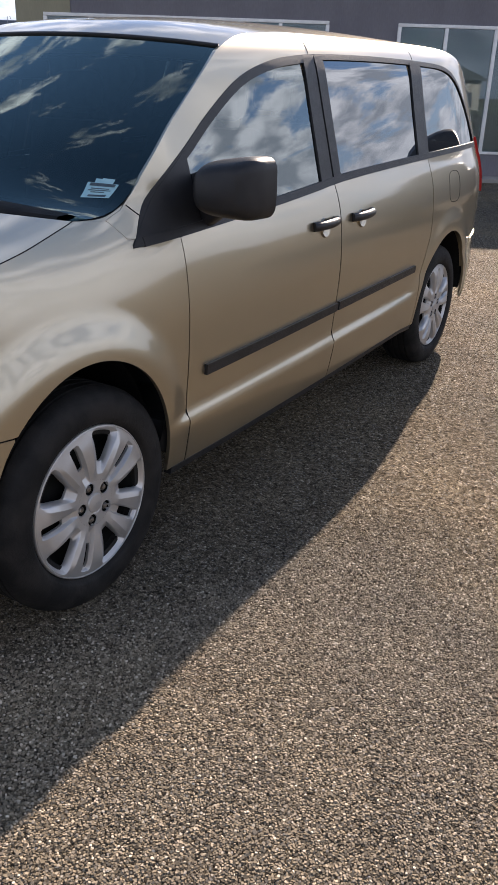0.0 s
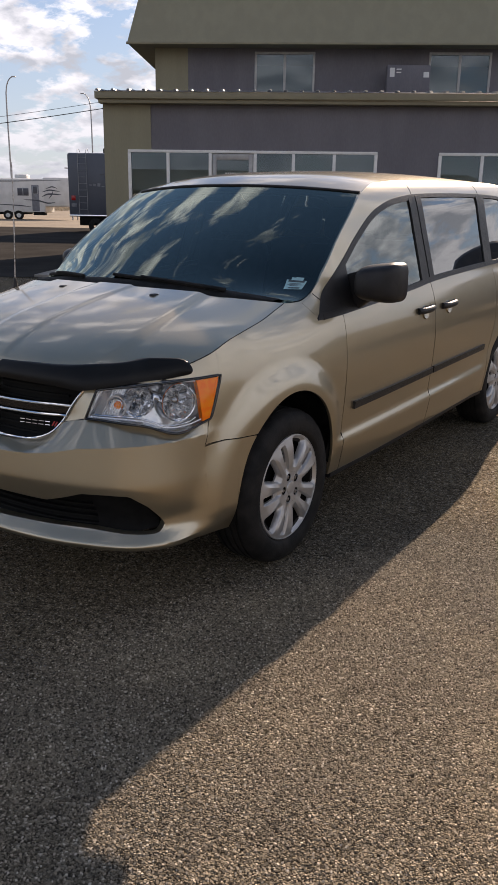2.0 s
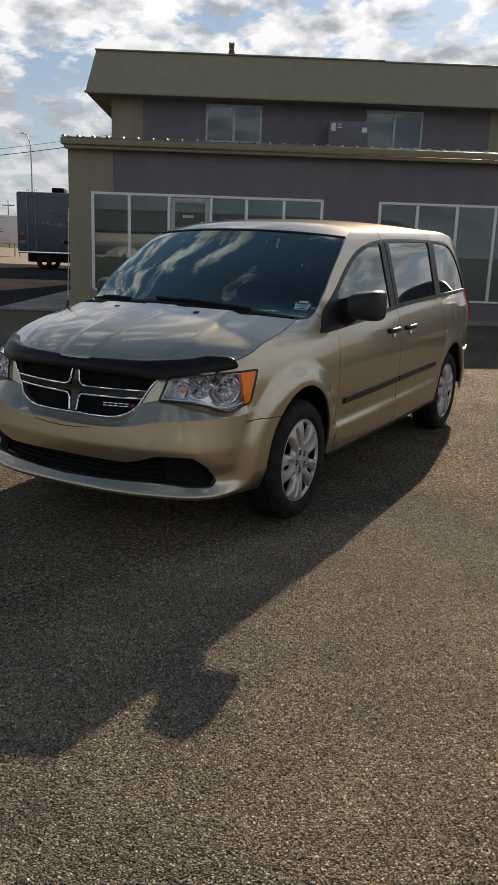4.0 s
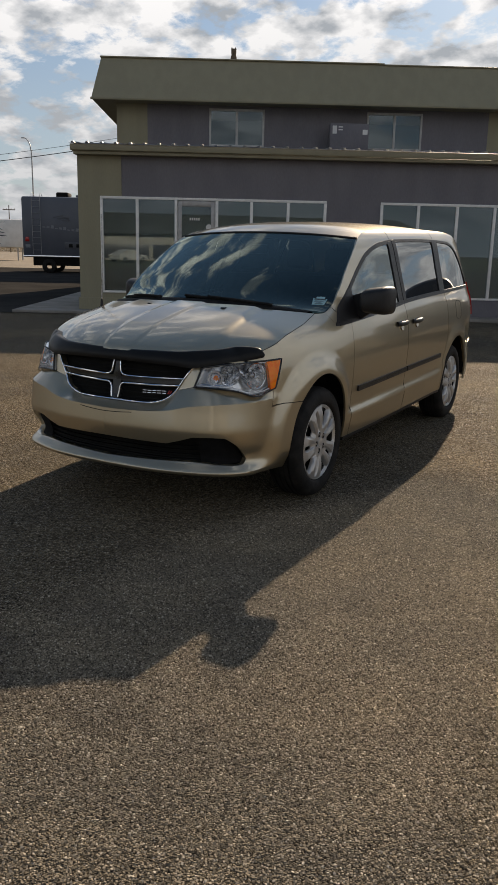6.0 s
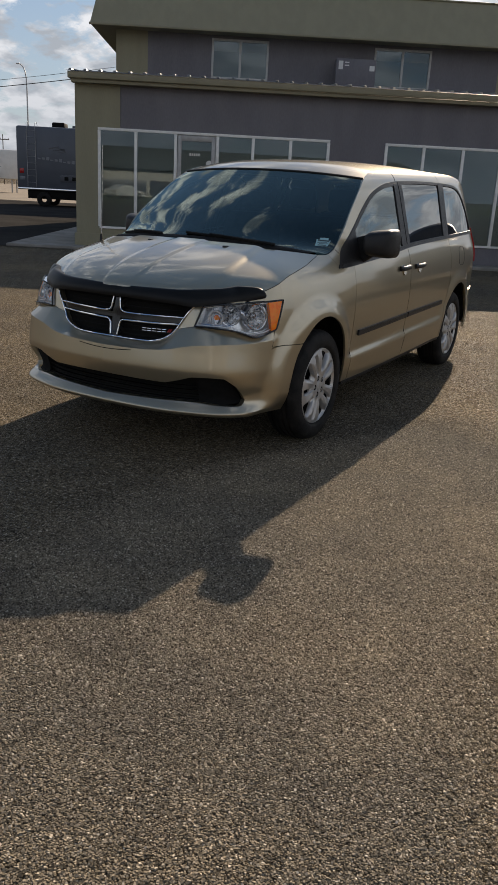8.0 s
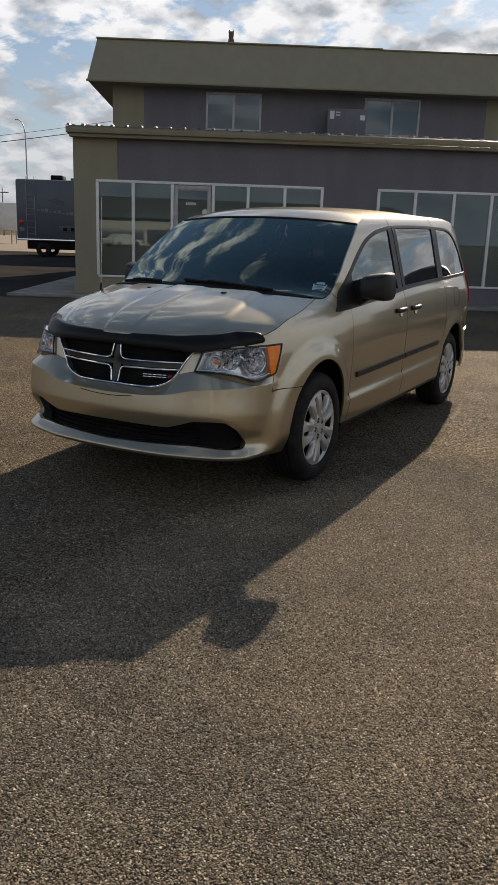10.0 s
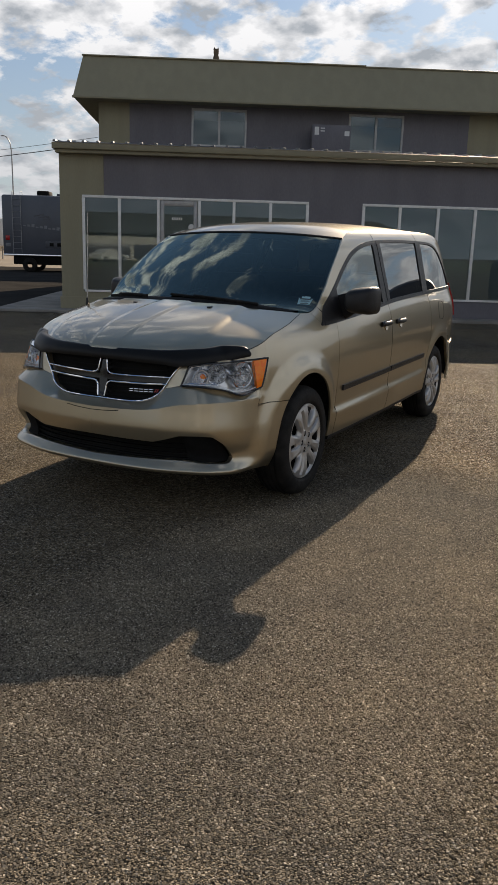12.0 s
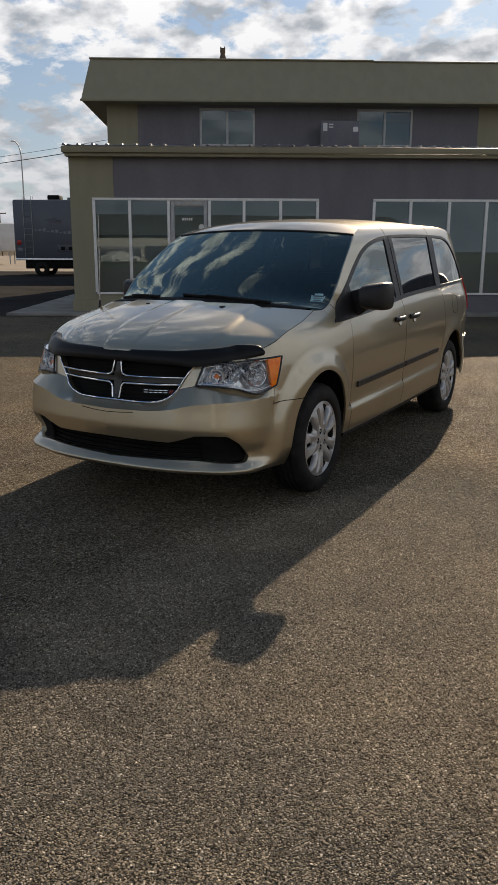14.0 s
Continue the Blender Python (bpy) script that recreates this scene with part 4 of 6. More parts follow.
def top_sheet(name, edge, centre, material, parent=van, n=26, power=2.2, crown=2.0, thick=0.01, off=0.0, label="", relief=None):
    """A piece of the van's top, from the left edge over the middle line to the right."""
    rows, ins = [], []
    for i, (e, c) in enumerate(zip(edge, centre)):
        row, inn = [], []
        for k in range(-n, n + 1):
            f = abs(k) / n
            row.append((e[0] * k / n, c[1] + (e[1] - c[1]) * f ** power, c[2] + (e[2] - c[2]) * f ** crown + off + (relief(f, i / (len(edge) - 1)) if relief else 0.0)))
            inn.append((0, 0, -1))
        rows.append(row)
        ins.append(inn)
    bm = bmesh.new()
    sheet(bm, rows, thick, ins)
    return part(name, bm, material, parent, label)


GAP = 0.0035
UA = arc_at
WHEEL_R, ARCH_R, HUB_Z, BASE = 0.362, 0.452, 0.36, 3.078
ROCK = 0.315


def arch(c, a0, a1, n=14, wide=0.375):
    return [(UA(c) + wide * math.sin(radians(a)), HUB_Z + ARCH_R * math.cos(radians(a))) for a in np.linspace(a0, a1, n)]


# key lines on the skin, as (u, z)
HOOD_SEAM = [(-0.70, 0.942), (-0.64, 0.968), (-0.55, 0.998), (-0.33, 1.075), (-0.1, 1.125), (0.05, 1.162), (0.10, 1.176)]
SCREEN_EDGE = [(0.10, 1.176), (0.175, 1.176), (0.225, 1.181), (0.285, 1.199), (0.345, 1.247), (0.405, 1.308), (0.55, 1.422), (0.75, 1.553), (0.88, 1.633), (0.95, 1.668)]
FRAME_TOP = [(0.284, 1.105), (0.394, 1.231), (0.616, 1.362), (0.782, 1.459), (1.009, 1.568), (1.246, 1.631), (1.489, 1.662), (1.75, 1.678), (2.3, 1.692), (2.9, 1.695), (3.25, 1.682),
             (3.45, 1.62), (3.58, 1.50), (3.66, 1.36), (3.70, 1.27)]
BELT = [(0.278, 1.088), (0.5, 1.102), (1.0, 1.134), (1.4, 1.163), (1.7, 1.187), (2.2, 1.208), (2.7, 1.225), (3.2, 1.240), (3.70, 1.253)]
belt_z = lambda u: float(np.interp(u, [p[0] for p in BELT], [p[1] for p in BELT]))
frame_z = lambda u: float(np.interp(u, *zip(*[tuple(p) for p in catmull(FRAME_TOP, 8)])))
ROOF_EDGE = [(0.95, 1.668), (1.10, 1.712), (1.3, 1.735), (1.6, 1.755), (2.2, 1.775), (2.9, 1.787), (3.4, 1.78), (3.65, 1.74), (3.80, 1.66)]

DOOR_F, DOOR_S, DOOR_E = 0.478, 1.592, 2.742

# dark shell beneath the joints
both("inner_shell", [(-0.30, 0.72), (0.0, 0.84), (0.45, 0.60), (0.48, 0.34), (2.55, 0.36), (2.62, 0.60), (3.08, 0.86), (3.5, 0.72)],
     [(-0.30, 0.95), (0.0, 1.0), (0.45, 1.04), (0.6, 1.06), (2.55, 1.16), (2.8, 1.18), (3.08, 1.19), (3.5, 1.2)], DARK, off=-0.022, thick=0.004, n=40)

# front fender: from the bumper joint over the arch to the door
def fender_arch(u):
    return HUB_Z + ARCH_R * math.sqrt(max(1 - (u / 0.375) ** 2, 0))


def fender_foot(u):
    if u < -0.27:
        return float(np.interp(u, [-0.536, -0.445, -0.27], [0.671, 0.681, 0.674]))
    if u < 0.374:
        return HUB_Z + ARCH_R * math.sqrt(max(1 - (u / 0.375) ** 2, 0))
    return ROCK


FENDER_TOP = [(-0.536, 0.675), (-0.506, 0.775), (-0.448, 0.946), (-0.447, 1.034)] + [p for p in catmull(HOOD_SEAM, 8).tolist() if p[0] > -0.44] + [(0.21, 1.168), (0.255, 1.115), (0.264, 1.092), (0.30, 1.088), (DOOR_F, 1.099)]
us = sorted(list(np.linspace(-0.536, -0.449, 10)) + list(np.linspace(-0.446, 0.30, 60)))
fender_top = lambda u: float(np.interp(u, [p[0] for p in FENDER_TOP], [p[1] for p in FENDER_TOP]))
TAIL_Z = fender_foot(0.30)


def behind_arch(z):
    """The arch's rear edge at a height."""
    return 0.375 * math.sqrt(max(1 - (max(z - HUB_Z, 0) / ARCH_R) ** 2, 0))


for s, _ in FLANKS:
    bm = bmesh.new()
    skin_grid(bm, [[(u, fender_foot(u) + (max(fender_top(u), fender_foot(u) + 0.003) - fender_foot(u)) * i / 30) for u in us] for i in range(31)], s, rims=(0, 1, 2))
    uu = np.linspace(0.30, DOOR_F - GAP, 14)
    skin_grid(bm, [[(u, TAIL_Z + (fender_top(u) - TAIL_Z) * i / 30) for u in uu] for i in range(31)], s, rims=(1, 3))
    skin_grid(bm, [[(u, z) for u in np.linspace(behind_arch(z), DOOR_F - GAP, 14)] for z in np.linspace(ROCK, TAIL_Z, 34)], s, rims=(0, 2, 3))
    bmesh.ops.remove_doubles(bm, verts=bm.verts, dist=0.0003)
    part("front_fender", bm, PAINT, van)
both("cowl_corner", [(0.09, 1.12), (0.20, 1.10), (0.31, 1.082)], [(0.10, 1.174), (0.21, 1.178), (0.31, 1.212)], PAINT, n=10, m=5, off=-0.003, thick=0)
both("fender_nose", [(-0.66, 0.938), (-0.55, 0.943), (-0.447, 0.949)], [(-0.655, 0.965), (-0.55, 0.996), (-0.447, 1.034)], PAINT, n=12, m=5)

# doors
doors = []
for s, _ in FLANKS:
    d1 = panel("front_door", [(DOOR_F + GAP, ROCK), (1.0, ROCK + 0.005), (DOOR_S - 0.01 - GAP, ROCK + 0.01)],
               [(DOOR_F - 0.004 + GAP, belt_z(DOOR_F)), (1.0, belt_z(1.0)), (DOOR_S - GAP, belt_z(DOOR_S))], PAINT, n=30, m=40, sgn=s)
    low = [(DOOR_S - 0.01 + GAP, ROCK + 0.01), (2.2, ROCK + 0.02), (2.60, ROCK + 0.025)] + arch(BASE, -84, -56, 8, 0.44) + [(DOOR_E - GAP, 0.80)]
    high = [(DOOR_S + GAP, belt_z(DOOR_S)), (2.0, belt_z(2.0)), (2.4, belt_z(2.4)), (2.7, belt_z(2.7)), (2.742 - GAP, belt_z(2.742))]
    a = curve([(DOOR_S - 0.01 + GAP, ROCK + 0.01), (2.2, ROCK + 0.02), (2.615, ROCK + 0.025)], 34, False)
    c = curve([(DOOR_S - 0.006 + GAP, 0.62), (2.2, 0.62), (2.655, 0.62)], 34, False)
    e = curve([(DOOR_S - 0.002 + GAP, 0.82), (2.2, 0.82), (DOOR_E - GAP, 0.82)], 34, False)
    g = curve(high, 34, False)
    rows, ins = [], []
    for p, q, k in ((a, c, 20), (c, e, 6), (e, g, 14)):
        for i in range(k + (q is g)):
            row, inn = [], []
            for x0, x1 in zip(p, q):
                u, z = x0 * (1 - i / k) + x1 * (i / k)
                w, v = skin(u, z), skin(u, z, -1.0)
                row.append((w[0] * s, w[1], w[2]))
                inn.append(((v[0] - w[0]) * s, v[1] - w[1], 0))
            rows.append(row)
            ins.append(inn)
    bm = bmesh.new()
    sheet(bm, rows, 0.012, ins)
    d2 = part("sliding_door", bm, PAINT, van)
    doors.append((s, d1, d2))

# rear quarter with the rear arch
REAR_W, REAR_U = 0.425, UA(BASE)
rear_foot = lambda u: HUB_Z + ARCH_R * math.sqrt(max(1 - ((u - REAR_U) / REAR_W) ** 2, 0))
rear_edge = lambda z: REAR_W * math.sqrt(max(1 - (max(z - HUB_Z, 0) / ARCH_R) ** 2, 0))
slider_end = lambda z: float(np.interp(z, [0.34, 0.62, 0.82], [2.615, 2.655, DOOR_E - GAP])) + 2 * GAP
U0, U1 = DOOR_E + GAP, REAR_U + 0.33
Z0, Z1 = rear_foot(U0), rear_foot(U1)
for s, _ in FLANKS:
    bm = bmesh.new()
    skin_grid(bm, [[(u, rear_foot(u) + (belt_z(u) - rear_foot(u)) * i / 26) for u in np.linspace(U0, U1, 40)] for i in range(27)], s, rims=(0, 1, 2))
    skin_grid(bm, [[(u, Z1 + (belt_z(u) - Z1) * i / 26) for u in [U1 + (3.60 + 0.10 * (i / 26) - U1) * k / 9 for k in range(10)]] for i in range(27)], s, rims=(1, 3))
    skin_grid(bm, [[(u, z) for u in np.linspace(REAR_U + rear_edge(z), 3.60, 10)] for z in np.linspace(0.36, Z1, 22)], s, rims=(0, 2, 3))
    skin_grid(bm, [[(u, z) for u in np.linspace(min(slider_end(z), U0), REAR_U - rear_edge(z), 8)] for z in np.linspace(ROCK + 0.025, Z0, 26)], s, rims=(0, 2, 3))
    skin_grid(bm, [[(u, z) for u in np.linspace(min(slider_end(z), U0), U0, 8)] for z in np.linspace(Z0, 0.83, 14)], s, rims=(2,))
    bmesh.ops.remove_doubles(bm, verts=bm.verts, dist=0.0003)
    part("rear_quarter", bm, PAINT, van)
both("tail_corner", [(3.598, 0.36), (3.603, 0.63), (3.70, 1.253)], [(TAIL, 0.36), (TAIL, 0.63), (TAIL, 1.253)], PAINT, n=20, m=18, smooth=False)
both("rear_window", [(4.02, 1.26), (3.99, 1.42), (3.93, 1.55), (3.80, 1.66)], [(TAIL, 1.26), (TAIL, 1.42), (TAIL, 1.55), (TAIL, 1.70)], PRIVACY_GLASS, n=12, m=10, thick=0)
both("rear_bumper", [(3.555, 0.33), (3.9, 0.32), (TAIL, 0.32)], [(3.60, 0.70), (3.9, 0.72), (TAIL, 0.72)], PAINT, n=26, m=10, off=0.007, thick=0.02)

# pillars and roof rail
rail_low = [(0.255, 1.118), (0.284, 1.112)] + catmull(FRAME_TOP, 8).tolist()[9:]
rail_top = [(0.21, 1.170), (0.285, 1.197)] + catmull(SCREEN_EDGE[4:] + ROOF_EDGE[1:] + [(3.93, 1.55), (3.99, 1.42), (4.02, 1.262)], 8).tolist()
both("roof_rail", rail_low, rail_top, PAINT, n=120, m=12, smooth=False)

# greenhouse: black frames and glass
def strip(name, path, width, material, off, up=(0, 1), **kw):
    lo = [(u, z) for u, z in path]
    hi = [(u + up[0] * width, z + up[1] * width) for u, z in path]
    return both(name, lo, hi, material, off=off, m=3, **kw)


strip("belt_strip", [(0.31, 1.090)] + BELT[1:], 0.028, BLACK_TRIM, 0.006, n=50, thick=0.014)
fr = catmull(FRAME_TOP, 6)
nrm = []
for i in range(len(fr)):
    d = fr[min(i + 1, len(fr) - 1)] - fr[max(i - 1, 0)]
    d = d / np.linalg.norm(d)
    nrm.append(np.array((d[1], -d[0])))
inner = [tuple(p + k * (0.004 + 0.022 * float(ramp(0.28, 0.42, p[0])) - 0.008 * float(ramp(1.45, 1.75, p[0])))) for p, k in zip(fr, nrm)]
both("window_frame", inner, [tuple(p - k * 0.004) for p, k in zip(fr, nrm)], BLACK_TRIM, n=120, m=3, off=0.003, smooth=False, thick=0.014)
both("door_pillar", [(1.475, belt_z(1.5)), (1.495, 1.4), (1.525, 1.655)], [(1.578, belt_z(1.57)), (1.592, 1.4), (1.616, 1.665)], BLACK_TRIM, off=0.004, n=14, m=5)
both("slider_pillar", [(1.588, belt_z(1.6)), (1.602, 1.4), (1.626, 1.668)], [(1.655, belt_z(1.65)), (1.672, 1.4), (1.70, 1.672)], BLACK_TRIM, off=0.006, n=14, m=5)
both("rear_door_pillar", [(2.60, belt_z(2.6)), (2.64, 1.45), (2.70, 1.69)], [(2.752, belt_z(2.75)), (2.79, 1.45), (2.85, 1.69)], BLACK_TRIM, off=0.004, n=14, m=5)
both("sail_panel", [(0.264, 1.090), (0.42, 1.098), (0.60, 1.108)], [(0.270, 1.100), (0.43, 1.25), (0.60, 1.352)], BLACK_TRIM, off=0.004, n=14, m=6, smooth=False)
for nm, u0, u1, mt in (("front_door_glass", 0.58, 1.50, SIDE_GLASS), ("sliding_door_glass", 1.66, 2.66, PRIVACY_GLASS), ("quarter_glass", 2.76, 3.695, PRIVACY_GLASS)):
    us = np.linspace(u0, u1, 24)
    for g in both(nm, [(u, belt_z(u) + 0.01) for u in us], [(u, max(frame_z(u) - 0.006, belt_z(u) + 0.012)) for u in us], mt, n=30, m=14, off=-0.004, thick=0, smooth=False):
        g.visible_shadow = True

# hood, windscreen and roof
se = np.array([skin(u, z) for u, z in curve(HOOD_SEAM[::-1], 30)])
for _ in range(3):
    se[1:-1] = 0.25 * se[:-2] + 0.5 * se[1:-1] + 0.25 * se[2:]
hc = curve([(0, -0.10, 1.205), (0, -0.35, 1.165), (0, -0.62, 1.105), (0, -0.79, 1.040), (0, -0.875, 0.985), (0, -0.900, 0.940)], 30)


def hood_relief(f, t):
    """The raised middle of the hood between two sharp lines, and the dip along its sides."""
    line = 0.60 + 0.12 * t
    return 0.014 * (1 - float(ramp(line - 0.05, line + 0.025, f))) * (1 - 0.6 * t) + 0.007 * (1 - float(ramp(0.12, 0.155, f))) * (1 - 0.5 * t)


hood = top_sheet("hood", se, hc, PAINT, power=2.3, crown=2.6, thick=0.012, n=64, relief=hood_relief)
we = np.array([skin(u, z, -0.006) for u, z in curve(SCREEN_EDGE, 26)])
for _ in range(3):
    we[1:-1] = 0.25 * we[:-2] + 0.5 * we[1:-1] + 0.25 * we[2:]
wc = curve([(0, -0.06, 1.20), (0, 0.38, 1.465), (0, 0.82, 1.702)], 26)
top_sheet("windscreen", we, wc, SCREEN_GLASS, power=2.0, crown=2.2, thick=0, label="tinted windscreen reflecting the sky")
re_ = np.array([skin(u, z) for u, z in curve(ROOF_EDGE, 30)])
rc = curve([(0, 0.822, 1.709), (0, 0.95, 1.752), (0, 1.25, 1.792), (0, 1.9, 1.822), (0, 2.7, 1.83), (0, 3.4, 1.80), (0, 3.85, 1.75), (0, 3.95, 1.70)], 30)
roof = top_sheet("roof", re_, rc, PAINT, power=2.0, crown=2.6)
# black border printed round the windscreen
for nm, lo_f in (("windscreen_border", 0.965),):
    for s, _ in FLANKS:
        rows = []
        for f in np.linspace(lo_f, 1.0, 4):
            rows.append([(s * e[0] * f, c[1] + (e[1] - c[1]) * f ** 2.0, c[2] + (e[2] - c[2]) * f ** 2.2 - 0.003) for e, c in zip(we, wc)])
        bm = bmesh.new()
        sheet(bm, rows)
        part(nm, bm, GLOSS_BLACK, van)


bm = bmesh.new()
tube(bm, [(e[0] * f, c[1] + (e[1] - c[1]) * f * f, c[2] + (e[2] - c[2]) * abs(f) ** 2.2 + 0.002) for e, c in ((we[-1], wc[-1]),) for f in np.linspace(-1, 1, 41)], 0.007, 8)
part("windscreen_seal", bm, BLACK_TRIM, van)


def screen_point(t, f, lift=0.0):
    """A place on the windscreen: t from its base to its top, f from the middle to the left edge."""
    k = t * 25
    i = min(int(k), 24)
    e, c = we[i] + (we[i + 1] - we[i]) * (k - i), wc[i] + (wc[i + 1] - wc[i]) * (k - i)
    a = abs(f)
    p = Vector((e[0] * f, c[1] + (e[1] - c[1]) * a ** 2, c[2] + (e[2] - c[2]) * a ** 2.2))
    return p + Vector((0, -0.55, 0.83)) * lift


LAMP_LOW = [(-1.082, 0.794), (-0.976, 0.793), (-0.884, 0.789), (-0.800, 0.777), (-0.695, 0.747), (-0.600, 0.750), (-0.508, 0.779)]
# bumper fascia, in runs round its openings
LIP = [(NOSE, 0.288), (-1.316, 0.289), (-1.066, 0.29), (-0.863, 0.288), (-0.653, 0.282), (-0.480, 0.272), (-0.370, 0.262)]
LG_TOP = [(NOSE, 0.468), (-1.396, 0.466), (-1.236, 0.465), (-1.156, 0.488), (-1.076, 0.514), (-0.966, 0.518), (-0.884, 0.515), (-0.811, 0.465), (-0.753, 0.405), (-0.734, 0.378)]
BUMP_TOP = [(NOSE, 0.672), (-1.536, 0.672), (-1.44, 0.672), (-1.35, 0.679), (-1.262, 0.711), (-1.205, 0.762), (-1.150, 0.776), (-1.086, 0.788), (-0.966, 0.786), (-0.874, 0.782), (-0.779, 0.768), (-0.734, 0.752)]
for s, _ in FLANKS:
    a, b = curve(LG_TOP, 70, False), curve(BUMP_TOP, 70, False)
    grid = []
    for i in range(29):
        row = []
        for p, q in zip(a, b):
            u = p[0] + (q[0] - p[0]) * i / 28
            edge = min(max(float(np.interp(u, LEDGE_U, LEDGE_LOW)), p[1] + 0.01), q[1] - 0.004)
            row.append((u, p[1] + (edge - p[1]) * i / 18 if i <= 18 else edge + (q[1] - edge) * (i - 18) / 10))
        grid.append(row)
    bm = bmesh.new()
    skin_grid(bm, grid, s, 0.03)
    part("front_bumper", bm, PAINT, van, smooth=24)
both("bumper_lip", LIP[:4] + [(-0.734, 0.285)], [(NOSE, 0.345), (-1.216, 0.356), (-1.066, 0.358), (-0.905, 0.349), (-0.779, 0.346), (-0.742, 0.362), (-0.734, 0.378)], PAINT, n=44, m=12, thick=0.04)
lamp_z = lambda u: float(np.interp(u, [p[0] for p in LAMP_LOW], [p[1] for p in LAMP_LOW]))
lip_z = lambda u: float(np.interp(u, [p[0] for p in LIP], [p[1] for p in LIP]))
cols = list(np.linspace(-0.735, -0.541, 14)) + [-0.5395] + list(np.linspace(-0.535, -0.385, 14)) + [-0.3755, -0.3745, -0.372, -0.368, -0.36, -0.35, -0.338, -0.324, -0.308, -0.292, -0.278]
for s, _ in FLANKS:
    rows, ins = [], []
    for i in range(43):
        row, inn = [], []
        for u in cols:
            lo = lip_z(u) if u < -0.375 else fender_arch(u)
            hi = lamp_z(u) - 0.002 if u <= -0.541 else float(np.interp(u, [-0.536, -0.445, -0.27], [0.671, 0.681, 0.674])) - 0.005
            hi = max(hi, lo + 0.002)
            edge = max(min(float(np.interp(u, LEDGE_U, LEDGE_LOW)), hi - 0.2 * (hi - lo) / 2.6), lo + 0.6 * (hi - lo))
            z = lo + (edge - lo) * i / 32 if i <= 32 else edge + (hi - edge) * (i - 32) / 10
            w, k = skin(u, z), skin(u, z, -1.0)
            row.append((w[0] * s, w[1], w[2]))
            inn.append(((k[0] - w[0]) * s, k[1] - w[1], 0))
        rows.append(row)
        ins.append(inn)
    bm = bmesh.new()
    sheet(bm, rows, 0.014, ins)
    part("bumper_corner", bm, PAINT, van, smooth=24)
both("lamp_cheek", [(-0.541, 0.675), (-0.525, 0.722), (-0.510, 0.774)], [(-0.541, 0.762), (-0.525, 0.769), (-0.510, 0.776)], PAINT, n=8, m=4, thick=0.01, smooth=False)
both("sill_strip", [(0.40, 0.288), (1.5, 0.297), (2.62, 0.318)], [(0.40, 0.316), (1.5, 0.322), (2.62, 0.342)], BLACK_TRIM, n=20, m=2, off=0.003, thick=0.03, smooth=False)
both("grille_surround", [(-1.207, 0.764), (-1.157, 0.836), (-1.094, 0.912)], [(-1.094, 0.790), (-1.070, 0.85), (-1.050, 0.906)], PAINT, n=10, m=5, thick=0.03)


# ---- grille ----
grille = new("grille")
grille.parent = van


def skin_tube(name, path, radius, material, parent, off=0.0, sgn=1, n=30, smooth=True, label=""):
    bm = bmesh.new()
    pts = [skin(u, z, off) for u, z in curve(path, n, smooth)]
    tube(bm, [(p[0] * sgn, p[1], p[2]) for p in pts], radius, 8)
    return part(name, bm, material, parent, label)


both("grille_mesh", [(NOSE, 0.665), (-1.366, 0.665), (-1.236, 0.70), (-1.15, 0.79)], [(NOSE, 0.96), (-1.366, 0.96), (-1.216, 0.955), (-1.066, 0.95)], DARK, parent=grille, off=-0.045, thick=0, n=24, m=10)
for s, _ in FLANKS:
    for k in range(9):
        z = 0.69 + k * 0.027
        panel("grille_slat", [(NOSE, z), (-1.38, z), (-1.20, z + 0.003)], [(NOSE, z + 0.008), (-1.38, z + 0.008), (-1.20, z + 0.011)], DARK, parent=grille, off=-0.03, n=12, m=1, sgn=s, thick=0.008)
    panel("cross_bar", [(NOSE, 0.787), (-1.436, 0.789), (-1.180, 0.797)], [(NOSE, 0.817), (-1.436, 0.819), (-1.160, 0.826)], GLOSS_BLACK, parent=grille, off=-0.004, n=20, m=3, sgn=s)
    panel("upright_bar", [(NOSE, 0.68), (NOSE, 0.80), (NOSE, 0.92)], [(NOSE + 0.024, 0.68), (NOSE + 0.032, 0.80), (NOSE + 0.022, 0.92)], GLOSS_BLACK, parent=grille, off=-0.003, n=14, m=3, sgn=s)
    skin_tube("chrome_edge", [(-1.158, 0.832), (-1.326, 0.827), (-1.526, 0.823), (-1.582, 0.827), (-1.603, 0.845), (-1.610, 0.89), (-1.614, 0.93)], 0.0058, CHROME, grille, 0.004, s, 40, label="bright chrome grille edge")
    skin_tube("chrome_edge", [(-1.182, 0.791), (-1.326, 0.785), (-1.526, 0.780), (-1.584, 0.776), (-1.602, 0.755), (-1.607, 0.72), (-1.612, 0.688)], 0.0058, CHROME, grille, 0.004, s, 40, label="bright chrome grille edge")
    # the bevelled inner faces of the upright, turned to the mesh
    for z0, z1, z2 in ((0.845, 0.89, 0.93), (0.755, 0.72, 0.688)):
        bm = bmesh.new()
        rows = []
        for off, out in ((0.003, 0.0), (-0.045, 0.012)):
            rows.append([(w[0] * s, w[1], w[2]) for w in (skin(NOSE + 0.034 - 0.006 * k + out, z, off) for k, z in enumerate((z0, z1, z2)))])
        sheet(bm, rows)
        part("chrome_facet", bm, CHROME, grille)
    skin_tube("chrome_rim", [(NOSE, 0.679), (-1.47, 0.679), (-1.35, 0.685), (-1.26, 0.716), (-1.205, 0.766), (-1.155, 0.836), (-1.092, 0.912)], 0.0055, CHROME, grille, 0.003, s, 48, label="bright chrome grille rim")
